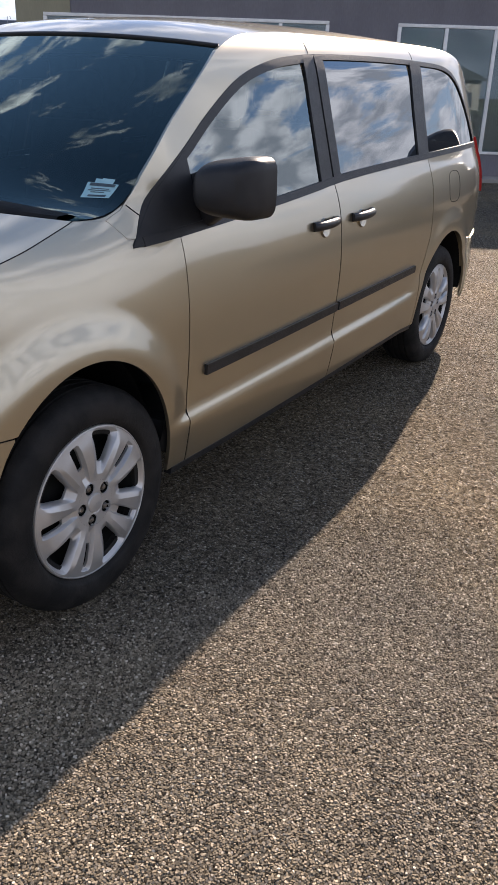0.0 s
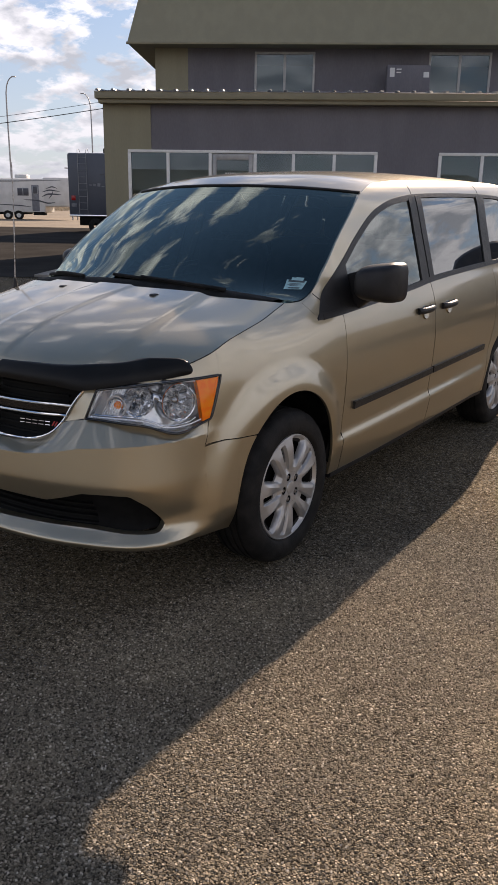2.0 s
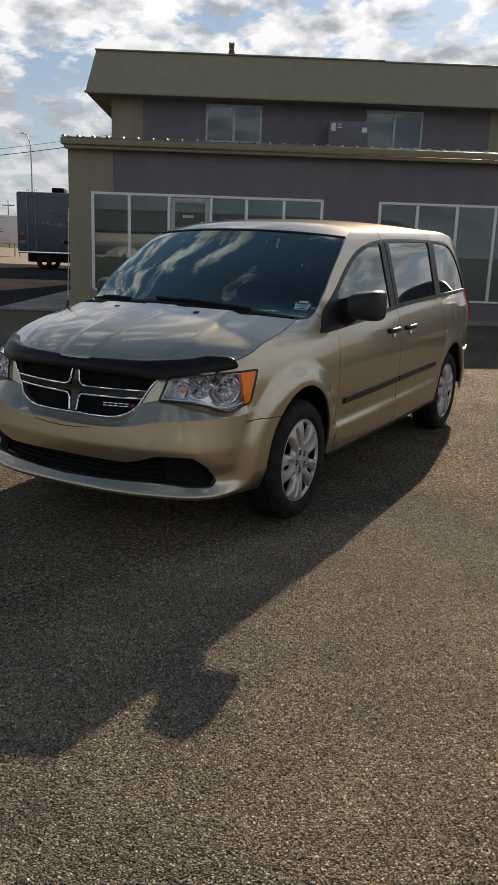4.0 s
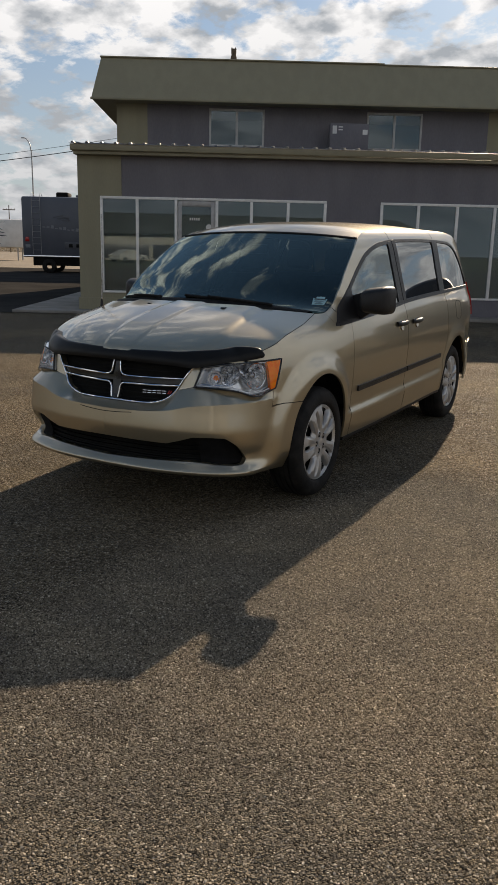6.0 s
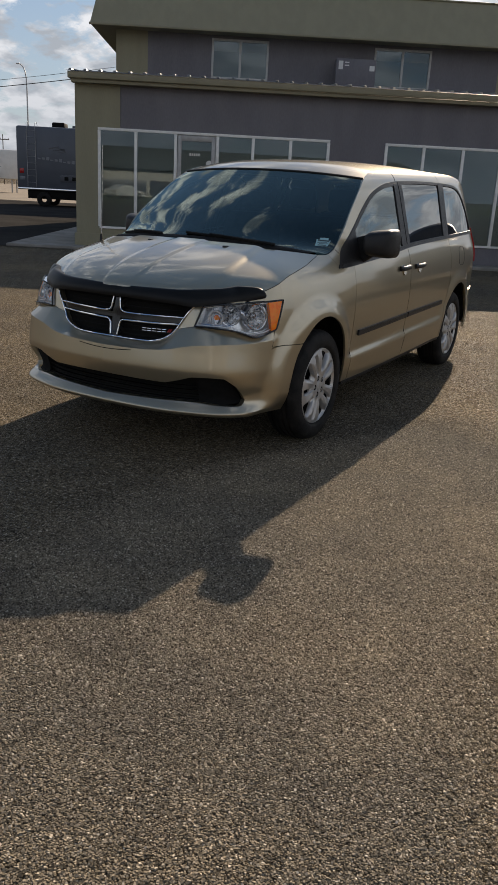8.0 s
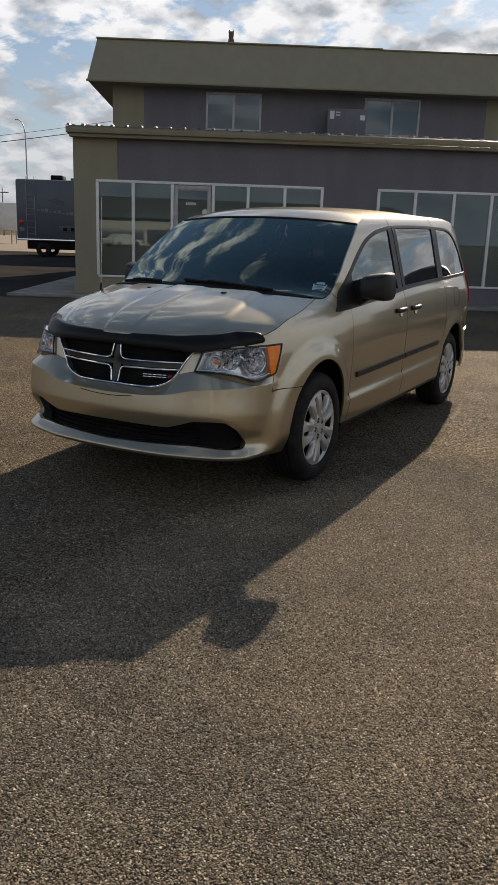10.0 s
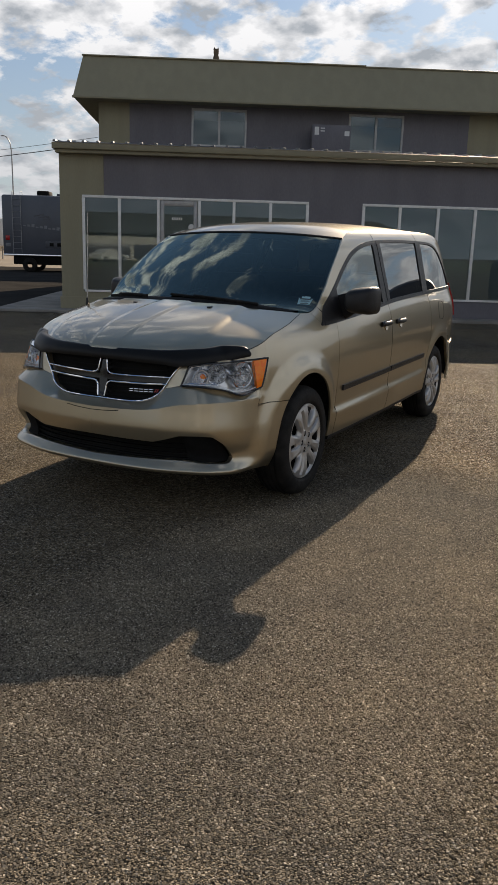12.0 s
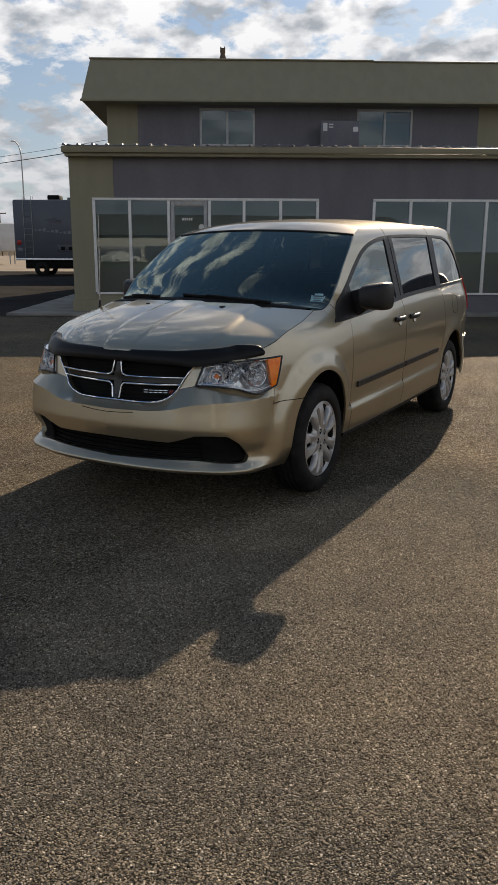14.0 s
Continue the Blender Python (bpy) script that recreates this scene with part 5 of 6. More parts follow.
# badge shapes: a row of pale bars and a red slash
for k in range(5):
    u = -1.447 + k * 0.034
    for z in (0.7305, 0.7435):
        panel("badge_bar", [(u, z + 0.0012 * k), (u + 0.026, z + 0.0012 * k + 0.001)], [(u, z + 0.0012 * k + 0.003), (u + 0.026, z + 0.0012 * k + 0.004)], CHROME, parent=grille, off=-0.012, n=3, m=2, smooth=False, thick=0.004)
for k in (0, 1):
    u = -1.277 + 0.014 * k
    panel("badge_slash", [(u, 0.735), (u + 0.007, 0.735)], [(u + 0.012, 0.755), (u + 0.019, 0.755)], RED, parent=grille, off=-0.012, n=3, m=2, smooth=False, thick=0.004)
# lower intake
INTAKE = surface("intake_plastic", (0.005, 0.005, 0.005), 0.9, second=(0.008, 0.008, 0.008), scale=20)
INTAKE.node_tree.nodes["Principled BSDF"].inputs["Specular IOR Level"].default_value = 0.15
both("lower_intake", [(NOSE, 0.335), (-1.116, 0.345), (-0.747, 0.345), (-0.721, 0.37)], [(NOSE, 0.48), (-1.116, 0.52), (-0.874, 0.525), (-0.726, 0.40)], DARK, parent=grille, off=-0.075, thick=0, n=30, m=6)
for s, _ in FLANKS:
    for k in range(4):
        z = 0.355 + 0.028 * k
        panel("intake_slat", [(NOSE, z), (-1.3, z), (-0.98, z + 0.004)], [(NOSE, z + 0.006), (-1.3, z + 0.006), (-0.98, z + 0.010)], DARK, parent=grille, off=-0.05, n=14, m=1, sgn=s, thick=0.02)
    panel("intake_cheek", [(-1.036, 0.352), (-0.895, 0.345), (-0.747, 0.355)], [(-1.056, 0.51), (-0.895, 0.51), (-0.742, 0.385)], INTAKE, parent=grille, off=-0.04, n=12, m=6, sgn=s, thick=0.01)

# ---- bug deflector along the hood's front edge ----
DEFL_LOW = [(-0.572, 0.957), (-0.64, 0.946), (-0.70, 0.940), (-0.82, 0.934), (-0.97, 0.920), (-1.10, 0.900), (-1.21, 0.906), (-1.36, 0.911), (-1.51, 0.914), (NOSE, 0.914)]
DEFL_TOP = [(-0.560, 0.985), (-0.567, 1.003), (-0.60, 1.016), (-0.70, 1.019), (-0.86, 1.010), (-1.04, 0.999), (-1.20, 0.987), (-1.36, 0.984), (-1.50, 0.982), (NOSE, 0.982)]
for s, _ in FLANKS:
    a, b = curve(DEFL_LOW, 60), curve(DEFL_TOP, 60)
    grid = []
    for i in range(15):
        f = -0.25 + 1.25 * i / 14
        row = []
        for p, q in zip(a, b):
            u, z = p + (q - p) * max(f, 0.0)
            out = 0.010 + 0.030 * float(ramp(-0.75, -1.15, u)) + 0.010 * math.sin(math.pi * max(f, 0.0))
            out -= 0.06 * max(-f / 0.25, 0.0) if f < 0 else 0.0
            w = skin(u, z, out)
            row.append((w[0] * s, w[1], w[2]))
        grid.append(row)
    # the top edge turns back over the hood
    for back, drop in ((0.012, 0.001), (0.03, -0.002), (0.06, -0.012)):
        row = []
        for u, z in b:
            w = skin(u, z, 0.010 + 0.030 * float(ramp(-0.75, -1.15, u)) - back)
            row.append((w[0] * s, w[1], w[2] + drop))
        grid.append(row)
    bm = bmesh.new()
    sheet(bm, grid)
    part("bug_deflector", bm, DEFLECTOR, van, "dark smoked plastic bug deflector", smooth=60)


# ---- headlamps ----
LAMP_TOP = [(-1.040, 0.904), (-0.988, 0.912), (-0.916, 0.922), (-0.811, 0.928), (-0.705, 0.933), (-0.600, 0.938), (-0.520, 0.942), (-0.448, 0.946)]


def lens_point(u, z, s):
    """The clear lens swells out from the skin between its ends."""
    w = skin(u, z, 0.012 + 0.026 * float(ramp(-1.05, -0.86, u)) * (1 - float(ramp(-0.70, -0.55, u))))
    return (w[0] * s, w[1], w[2])


BOWL = surface("lamp_reflector", (0.95, 0.955, 0.96), 0.11, 0.92, second=(0.85, 0.86, 0.87), scale=50, rough_spread=0.08, bump=0.35, bump_scale=70)
# darker chrome: dark reflections put into the colour of some lamp pieces
DARK_CHROME = surface("dark_tone_reflector", (0.26, 0.265, 0.275), 0.10, 0.9, second=(0.36, 0.36, 0.37), scale=45, rough_spread=0.04)
HOUSING = surface("lamp_housing", (0.93, 0.935, 0.94), 0.15, 0.6, second=(0.86, 0.865, 0.87), scale=40, rough_spread=0.06, bump=0.25, bump_scale=28)
for s, _ in FLANKS:
    lamp = new("headlamp")
    lamp.parent = van
    lamp["label"] = "clear headlamp with chrome reflectors and an amber end"
    panel("lamp_back", LAMP_LOW, LAMP_TOP, HOUSING, parent=lamp, off=-0.072, thick=0, n=30, m=8, sgn=s)
    bm = bmesh.new()
    lo, hi = curve(LAMP_LOW, 40), curve(LAMP_TOP, 40)
    sheet(bm, [[lens_point(*(p + (q - p) * k / 12), s) for p, q in zip(lo, hi)] for k in range(13)])
    part("lens", bm, LENS, lamp).visible_shadow = False
    rim = catmull(LAMP_LOW, 6).tolist() + catmull(LAMP_TOP, 6).tolist()[::-1] + [list(LAMP_LOW[0])]
    bm = bmesh.new()
    loop = spread(rim, 90)
    sheet(bm, [[lens_point(u, z, s) for u, z in loop]] + [[(skin(u, z, o)[0] * s, skin(u, z, o)[1], z) for u, z in loop] for o in (-0.03, -0.062, -0.095)])
    part("lamp_wall", bm, HOUSING, lamp)
    mu, mz = np.mean([q[0] for q in rim]), np.mean([q[1] for q in rim])
    skin_tube("inner_trim", [(mu + (u - mu) * 0.965, mz + (z - mz) * 0.88) for u, z in rim], 0.0036, HOUSING, lamp, 0.002, s, 90, False)
    bm = bmesh.new()
    tube(bm, [lens_point(u, z, s) for u, z in loop], 0.0050, 8)
    part("lens_rim", bm, GLOSS_BLACK, lamp)
    panel("amber_reflector", [(-0.548, 0.772), (-0.516, 0.782)], [(-0.556, 0.933), (-0.462, 0.940)], AMBER, parent=lamp, off=0.0135, n=10, m=10, sgn=s, thick=0.02, smooth=False, label="amber side marker")
    for u, z, r, dp in ((-0.830, 0.862, 0.053, 0.052), (-0.625, 0.853, 0.069, 0.058)):
        c = skin(u, z, -0.012)
        q = skin(u, z, 0.5) - c
        ax = Vector((q[0] * s * 0.55, q[1], 0.0)).normalized()
        m = Matrix.Translation((c[0] * s, c[1], c[2])) @ ax.to_track_quat("X", "Z").to_matrix().to_4x4()
        bm = bmesh.new()
        lathe(bm, [(r * 0.14, -dp), (r * 0.35, -dp * 0.88), (r * 0.55, -dp * 0.70), (r * 0.76, -dp * 0.42), (r * 0.93, -dp * 0.13), (r, 0.0), (r * 1.06, 0.004), (r * 1.08, -0.004), (r * 1.05, -0.02)], 18, m)
        rng = random.Random(int(r * 1000))
        for v in bm.verts:
            v.co += ax * rng.uniform(-0.006, 0.006)
        bowl = part("reflector_bowl", bm, BOWL, lamp, smooth=8)
        bm = bmesh.new()
        lathe(bm, [(0.001, -dp * 0.16), (r * 0.12, -dp * 0.18), (r * 0.25, -dp * 0.26), (r * 0.31, -dp * 0.42), (r * 0.27, -dp * 0.58), (r * 0.15, -dp)], 20, m)
        part("bulb", bm, DARK_CHROME, bowl)
        bm = bmesh.new()
        lathe(bm, [(r * 1.02, -0.004), (r * 1.06, 0.010), (r * 1.12, 0.012), (r * 1.16, 0.004), (r * 1.16, -0.03)], 40, m)
        part("bowl_ring", bm, CHROME, bowl)
        for k in range(12):
            a = 2 * math.pi * k / 12 + 0.3
            bm = bmesh.new()
            pts = []
            for g in (0.26, 0.42, 0.58, 0.74, 0.92):
                d = -dp * (1 - g ** 2) + 0.006
                pts.append([m @ Vector((d + rng.uniform(-0.015, 0.015), r * g * math.cos(a + w), r * g * math.sin(a + w))) for w in (-0.25, 0.05 * ((k * 3) % 5 - 2), 0.25)])
            sheet(bm, pts)
            # dark and white facets stand in for dark and bright reflections
            part("reflector_facet", bm, DARK_CHROME if k % 6 == 1 else HOUSING if k % 3 == 0 else BOWL, bowl, smooth=0)
    bm = bmesh.new()
    for k in range(7):
        u = -1.03 + 0.012 * k
        for z0, z1 in ((0.80, 0.905),):
            tube(bm, [(skin(u + 0.05 * g, z0 + (z1 - z0) * g, -0.03)[0] * s, skin(u + 0.05 * g, z0 + (z1 - z0) * g, -0.03)[1], z0 + (z1 - z0) * g) for g in (0, 0.5, 1)], 0.005, 6)
    part("flutes", bm, HOUSING, lamp)
    skin_tube("lower_trim", [(-1.05, 0.806), (-0.88, 0.803), (-0.80, 0.792), (-0.695, 0.763), (-0.60, 0.768), (-0.56, 0.785)], 0.0035, CHROME, lamp, -0.012, s, 40)
    c = skin(-0.732, 0.872, -0.03)
    bm = bmesh.new()
    bmesh.ops.create_uvsphere(bm, u_segments=20, v_segments=12, radius=0.026, matrix=Matrix.Translation((c[0] * s, c[1], c[2])))
    part("link_dome", bm, CHROME, lamp)
    for u, z in ((-0.958, 0.842),):
        c = skin(u, z, -0.02)
        m = Matrix.Translation((c[0] * s, c[1], c[2])) @ Vector((s * 0.3, -1, 0)).normalized().to_track_quat("X", "Z").to_matrix().to_4x4()
        bm = bmesh.new()
        lathe(bm, [(0.001, 0.0), (0.014, -0.004), (0.02, -0.018)], 20, m)
        part("turn_bulb", bm, AMBER, lamp, "small amber bulb")
        bm = bmesh.new()
        lathe(bm, [(0.024, -0.02), (0.028, 0.0), (0.031, 0.002), (0.031, -0.02)], 24, m)
        part("turn_ring", bm, CHROME, lamp)
        bm = bmesh.new()
        lathe(bm, [(0.030, -0.01), (0.036, 0.004), (0.043, 0.004), (0.046, -0.02)], 28, m)
        part("turn_bezel", bm, HOUSING, lamp)

# joint lines and the slit under the grille
for s, _ in FLANKS:
    skin_tube("rail_joint", [(1.590, 1.670), (1.596, 1.705), (1.600, 1.752)], 0.0014, DARK, van, 0.0, s, 10)
    skin_tube("rail_joint", [(2.760, 1.698), (2.766, 1.73), (2.770, 1.782)], 0.0014, DARK, van, 0.0, s, 10)
    skin_tube("hood_joint", HOOD_SEAM, 0.0018, DARK, van, -0.0005, s, 40)
    skin_tube("bumper_slit", [(NOSE, 0.618), (NOSE + 0.09, 0.621), (NOSE + 0.19, 0.630)], 0.0026, DARK, van, -0.001, s, 16)
    skin_tube("bumper_joint", [(-0.508, 0.774), (-0.524, 0.722), (-0.538, 0.674), (-0.50, 0.676), (-0.445, 0.678), (-0.36, 0.676), (-0.28, 0.671)], 0.0016, DARK, van, -0.001, s, 40, False)
    skin_tube("pillar_joint", [(0.302, 1.206), (0.322, 1.186), (0.343, 1.168)], 0.0022, DARK, van, 0.0, s, 12)
    skin_tube("door_joint", [(DOOR_F, ROCK), (DOOR_F - 0.004, 0.7), (DOOR_F - 0.006, 1.098)], 0.003, DARK, van, -0.003, s, 24)
    skin_tube("slider_joint", [(DOOR_S - 0.01, ROCK + 0.01), (DOOR_S - 0.005, 0.7), (DOOR_S, 1.18)], 0.003, DARK, van, -0.003, s, 24)


# ---- side trim, handles, mirrors ----
for s, d1, d2 in doors:
    for door, u0, u1, z0, z1 in ((d1, 0.572, 1.583, 0.617, 0.640), (d2, 1.600, 2.545, 0.640, 0.656)):
        panel("side_molding", [(u0, z0), (u1, z1)], [(u0, z0 + 0.039), (u1, z1 + 0.036)], BLACK_TRIM, parent=door, off=0.014, thick=0.016, n=14, m=4, sgn=s, smooth=False, label="black rubbing strip")
    for door, u in ((d1, 1.315), (d2, 1.680)):
        grip = new("door_handle")
        grip.parent = door
        grip["label"] = "black pull handle"
        c = Vector(skin(u + 0.115, 1.021))
        nrm_ = (Vector(skin(u + 0.125, 1.035)) - c).cross(Vector(skin(u + 0.115, 1.045)) - c).normalized()
        nrm_ = nrm_ if nrm_.x > 0 else -nrm_
        m = Matrix.Translation((c.x * s, c.y, c.z)) @ Vector((nrm_.x * s, nrm_.y, nrm_.z)).to_track_quat("X", "Z").to_matrix().to_4x4()
        bm = bmesh.new()
        lathe(bm, [(0.001, 0.0010), (0.018, 0.0016), (0.029, 0.0045), (0.036, 0.0085), (0.0375, 0.0085), (0.041, -0.004)], 32, m)
        part("finger_cup", bm, PAINT, grip)
        bm = bmesh.new()
        run = []
        for k in range(15):
            f = k / 14
            p = skin(u + 0.015 + 0.205 * f, 1.035 + 0.006 * f, 0.006 + 0.020 * math.sin(math.pi * f) ** 0.5)
            run.append((p[0] * s, p[1], p[2]))
        tube(bm, run, 0.019, 10)
        part("grip", bm, BLACK_TRIM, grip)

for s, _ in FLANKS:
    mir = new("wing_mirror")
    mir.parent = van
    mir["label"] = "black plastic wing mirror"
    bm = bmesh.new()
    rows = []
    for k in range(13):
        f = k / 12
        y = 0.470 + 0.150 * f
        g = math.sin(math.pi * 0.5 * min(f / 0.62, 1)) ** 0.55
        hw, hh = 0.104 * (0.62 + 0.38 * g), 0.090 * (0.55 + 0.45 * g)
        row = []
        for a in range(33):
            th = 2 * math.pi * a / 32
            cx, sx = math.cos(th), math.sin(th)
            e = 0.48
            px = hw * math.copysign(abs(cx) ** e, cx)
            pz = hh * math.copysign(abs(sx) ** e, sx)
            pz += 0.016 * (px / 0.104) * (1 if pz > 0 else -0.4)
            row.append((s * (1.062 - (0.11 if s < 0 else 0.0) + px + 0.012 * f), y + 0.02 * (px / 0.104) + (0.04 if s < 0 else 0.0), 1.252 + pz - (0.02 if s < 0 else 0.0)))
        rows.append(row)
    sheet(bm, rows)
    bmesh.ops.remove_doubles(bm, verts=bm.verts, dist=0.0005)
    bmesh.ops.holes_fill(bm, edges=[e for e in bm.edges if len(e.link_faces) == 1])
    part("mirror_shell", bm, BLACK_TRIM, mir, smooth=50)
    bm = bmesh.new()
    box(bm, (s * 0.98 + (0.11 if s < 0 else 0.0), 0.626 + (0.04 if s < 0 else 0.0), 1.180 - (0.02 if s < 0 else 0.0)), (s * 1.158 + (0.11 if s < 0 else 0.0), 0.632 + (0.04 if s < 0 else 0.0), 1.322 - (0.02 if s < 0 else 0.0)), 0.002)
    part("mirror_glass", bm, CHROME, mir)
    bm = bmesh.new()
    rows = []
    for x, y0, y1, z0, z1 in ((0.865, 0.61, 0.67, 1.10, 1.28), (0.93, 0.61, 0.67, 1.115, 1.30), (0.985, 0.59, 0.66, 1.15, 1.32), (1.02, 0.57, 0.63, 1.165, 1.32)):
        rows.append([(s * x, (y0 + y1) / 2 + (y1 - y0) / 2 * math.copysign(abs(math.cos(a)) ** 0.5, math.cos(a)), (z0 + z1) / 2 + (z1 - z0) / 2 * math.copysign(abs(math.sin(a)) ** 0.5, math.sin(a))) for a in np.linspace(0, 2 * math.pi, 25)])
    sheet(bm, rows)
    part("mirror_arm", bm, BLACK_TRIM, mir)

# tail lamps, fuel flap
both("tail_lamp", [(3.87, 0.97), (3.99, 0.97)], [(3.85, 1.30), (3.99, 1.30)], RED, off=0.014, n=10, m=8, thick=0.02, smooth=False)
flap = [(3.115 + 0.095 * math.copysign(abs(math.cos(a)) ** 0.6, math.cos(a)), 1.06 + 0.085 * math.copysign(abs(math.sin(a)) ** 0.6, math.sin(a))) for a in np.linspace(0, 2 * math.pi, 40)]
skin_tube("fuel_flap_joint", flap, 0.0016, DARK, van, 0.0, 1, 60, False)

# black band printed along the foot of the windscreen
bm = bmesh.new()
sheet(bm, [[screen_point(t, f, -0.003) for f in np.linspace(-0.97, 0.97, 41)] for t in np.linspace(0.0, 0.085, 5)])
part("windscreen_border", bm, GLOSS_BLACK, van)
# washer nozzles, wipers, cowl, aerial
for x in (0.31, -0.26):
    bm = bmesh.new()
    box(bm, (x - 0.014, -0.205, 1.17), (x + 0.014, -0.165, 1.205), 0.006)
    part("washer_nozzle", bm, BLACK_TRIM, van)
bm = bmesh.new()
rows = []
for t, lift in ((0.0, 0.001), (0.012, 0.009), (0.05, 0.010), (0.07, 0.002)):
    rows.append([tuple(screen_point(t, f, lift)) for f in np.linspace(-0.95, 0.95, 40)])
sheet(bm, rows)
part("cowl_panel", bm, RUBBER, van)
# each wiper: its blade's tip, and the foot of its arm, as places on the windscreen
for tip, foot in (((-0.90, 0.115), (-0.36, 0.045)), ((-0.14, 0.090), (0.66, 0.040))):
    wiper = new("wiper")
    wiper.parent = van
    at = lambda k, lift: screen_point(tip[1] + (foot[1] - tip[1]) * k, tip[0] + (foot[0] - tip[0]) * k, lift)
    bm = bmesh.new()
    tube(bm, [at(0.30 + 0.70 * k / 11, 0.022) for k in range(12)], 0.007, 8, 1.5)
    part("wiper_arm", bm, RUBBER, wiper)
    bm = bmesh.new()
    tube(bm, [at(0.88 * k / 11, 0.010) for k in range(12)], 0.009, 6)
    part("wiper_blade", bm, RUBBER, wiper)
aerial = new("aerial")
aerial.parent = van
bm = bmesh.new()
lathe(bm, [(0.001, 0.03), (0.007, 0.028), (0.011, 0.0), (0.013, -0.02)], 16, Matrix.Translation((-0.83, -0.005, 1.165)) @ pose(0, 0, 0, 0, -90, 0))
part("aerial_base", bm, BLACK_TRIM, aerial)
bm = bmesh.new()
tube(bm, [(-0.83, -0.005, 1.175), (-0.84, 0.02, 1.45), (-0.86, 0.05, 1.80)], 0.0042, 6, 0.6)
part("aerial_rod", bm, STEEL, aerial)

# parking permit stuck inside the windscreen
STICKER = surface("sticker_paper", (0.28, 0.47, 0.50), 0.6, second=(0.32, 0.50, 0.53), scale=30)
INK = surface("sticker_ink", (0.04, 0.06, 0.07), 0.6, second=(0.06, 0.08, 0.09), scale=50)


def on_screen(name, a0, a1, b0, b1, material, parent, lift, n=8):
    """A piece of the sticker: a across it, b up it, both from 0 to 1."""
    quad = ((0.175, 0.876), (0.204, 0.955), (0.264, 0.956), (0.245, 0.858))
    rows = []
    for b in np.linspace(b0, b1, n):
        row = []
        for a in np.linspace(a0, a1, n):
            t, f = [(quad[0][k] * (1 - a) + quad[1][k] * a) * (1 - b) + (quad[3][k] * (1 - a) + quad[2][k] * a) * b for k in (0, 1)]
            row.append(tuple(screen_point(t, f, lift)))
        rows.append(row)
    bm = bmesh.new()
    sheet(bm, rows)
    return part(name, bm, material, parent)


bm = bmesh.new()
sheet(bm, [[tuple(screen_point(t + 0.03 * (abs(f) > 0.93), f, -0.004)) for f in np.linspace(-0.985, 0.985, 60)] for t in (0.0, 0.05, 0.095)])
part("windscreen_base_band", bm, GLOSS_BLACK, van)
permit = new("windscreen_sticker")
permit.parent = van
permit["label"] = "pale blue printed sticker"
on_screen("sticker_sheet", 0, 1, 0, 1, STICKER, permit, 0.0015)
on_screen("sticker_cap", 0.22, 0.50, 1.0, 1.24, STICKER, permit, 0.0015, 4)
on_screen("sticker_cap", 0.42, 0.80, 1.0, 1.30, STICKER, permit, 0.0015, 4)
for a0, a1, b0, b1 in ((0.10, 0.92, 0.78, 0.97), (0.20, 0.80, 0.60, 0.66), (0.12, 0.88, 0.48, 0.54), (0.24, 0.70, 0.36, 0.42), (0.22, 0.84, 0.08, 0.22)):
    on_screen("print_bar", a0, a1, b0, b1, INK, permit, 0.0025, 5)


# ---- cabin and underside ----
bm = bmesh.new()
box(bm, (-0.70, -0.55, 0.23), (0.70, 3.9, 0.36), 0.03)
box(bm, (-0.55, -0.82, 0.30), (0.55, -0.5, 0.62), 0.03)
part("underbody", bm, DARK, van)
bm = bmesh.new()
box(bm, (-0.50, -0.75, 0.36), (0.50, 0.30, 0.92), 0.05)
part("engine_block", bm, DARK, van)
for s, _ in FLANKS:
    for cy, w in ((0.0, 0.388), (BASE, 0.432)):
        bm = bmesh.new()
        rows = []
        for a in np.linspace(-86, 86, 26):
            y, z = cy + w * math.sin(radians(a)), HUB_Z + (ARCH_R + 0.02) * math.cos(radians(a))
            rows.append([(s * x, y, z) for x in (0.45, 0.65, 0.80, 0.86 if cy == 0 else 0.93)])
        sheet(bm, rows)
        cap = [(s * 0.45, cy + w * math.sin(radians(a)), HUB_Z + (ARCH_R + 0.02) * math.cos(radians(a))) for a in np.linspace(-86, 86, 26)]
        bm.faces.new([bm.verts.new(p) for p in cap])
        part("wheel_well", bm, DARK, van)
bm = bmesh.new()
box(bm, (-0.86, 0.45, 0.36), (0.86, 3.9, 0.46), 0.02)
part("cabin_floor", bm, SEAT, van)
bm = bmesh.new()
rows = []
for y, z in ((0.02, 1.165), (0.35, 1.155), (0.62, 1.13), (0.74, 1.06), (0.76, 0.85), (0.60, 0.5)):
    rows.append([(x, y + 0.10 * (x / 0.8) ** 2, z - 0.02 * (x / 0.8) ** 2) for x in np.linspace(-0.82, 0.82, 24)])
sheet(bm, rows)
part("dashboard", bm, SEAT, van, "dark grey dashboard")
bm = bmesh.new()
m = pose(0.38, 0.88, 1.05, 0, 0, 90) @ pose(0, 0, 0, 0, 25, 0)
ring = [m @ Vector((0, 0.185 * math.cos(a), 0.185 * math.sin(a))) for a in np.linspace(0, 2 * math.pi, 33)]
tube(bm, ring, 0.016, 8)
tube(bm, [ring[0], m @ Vector((0.03, 0, 0)), ring[16]], 0.02, 8)
tube(bm, [m @ Vector((0.03, 0, 0)), (0.38, 0.68, 0.98)], 0.04, 8)
part("steering_wheel", bm, SEAT, van)


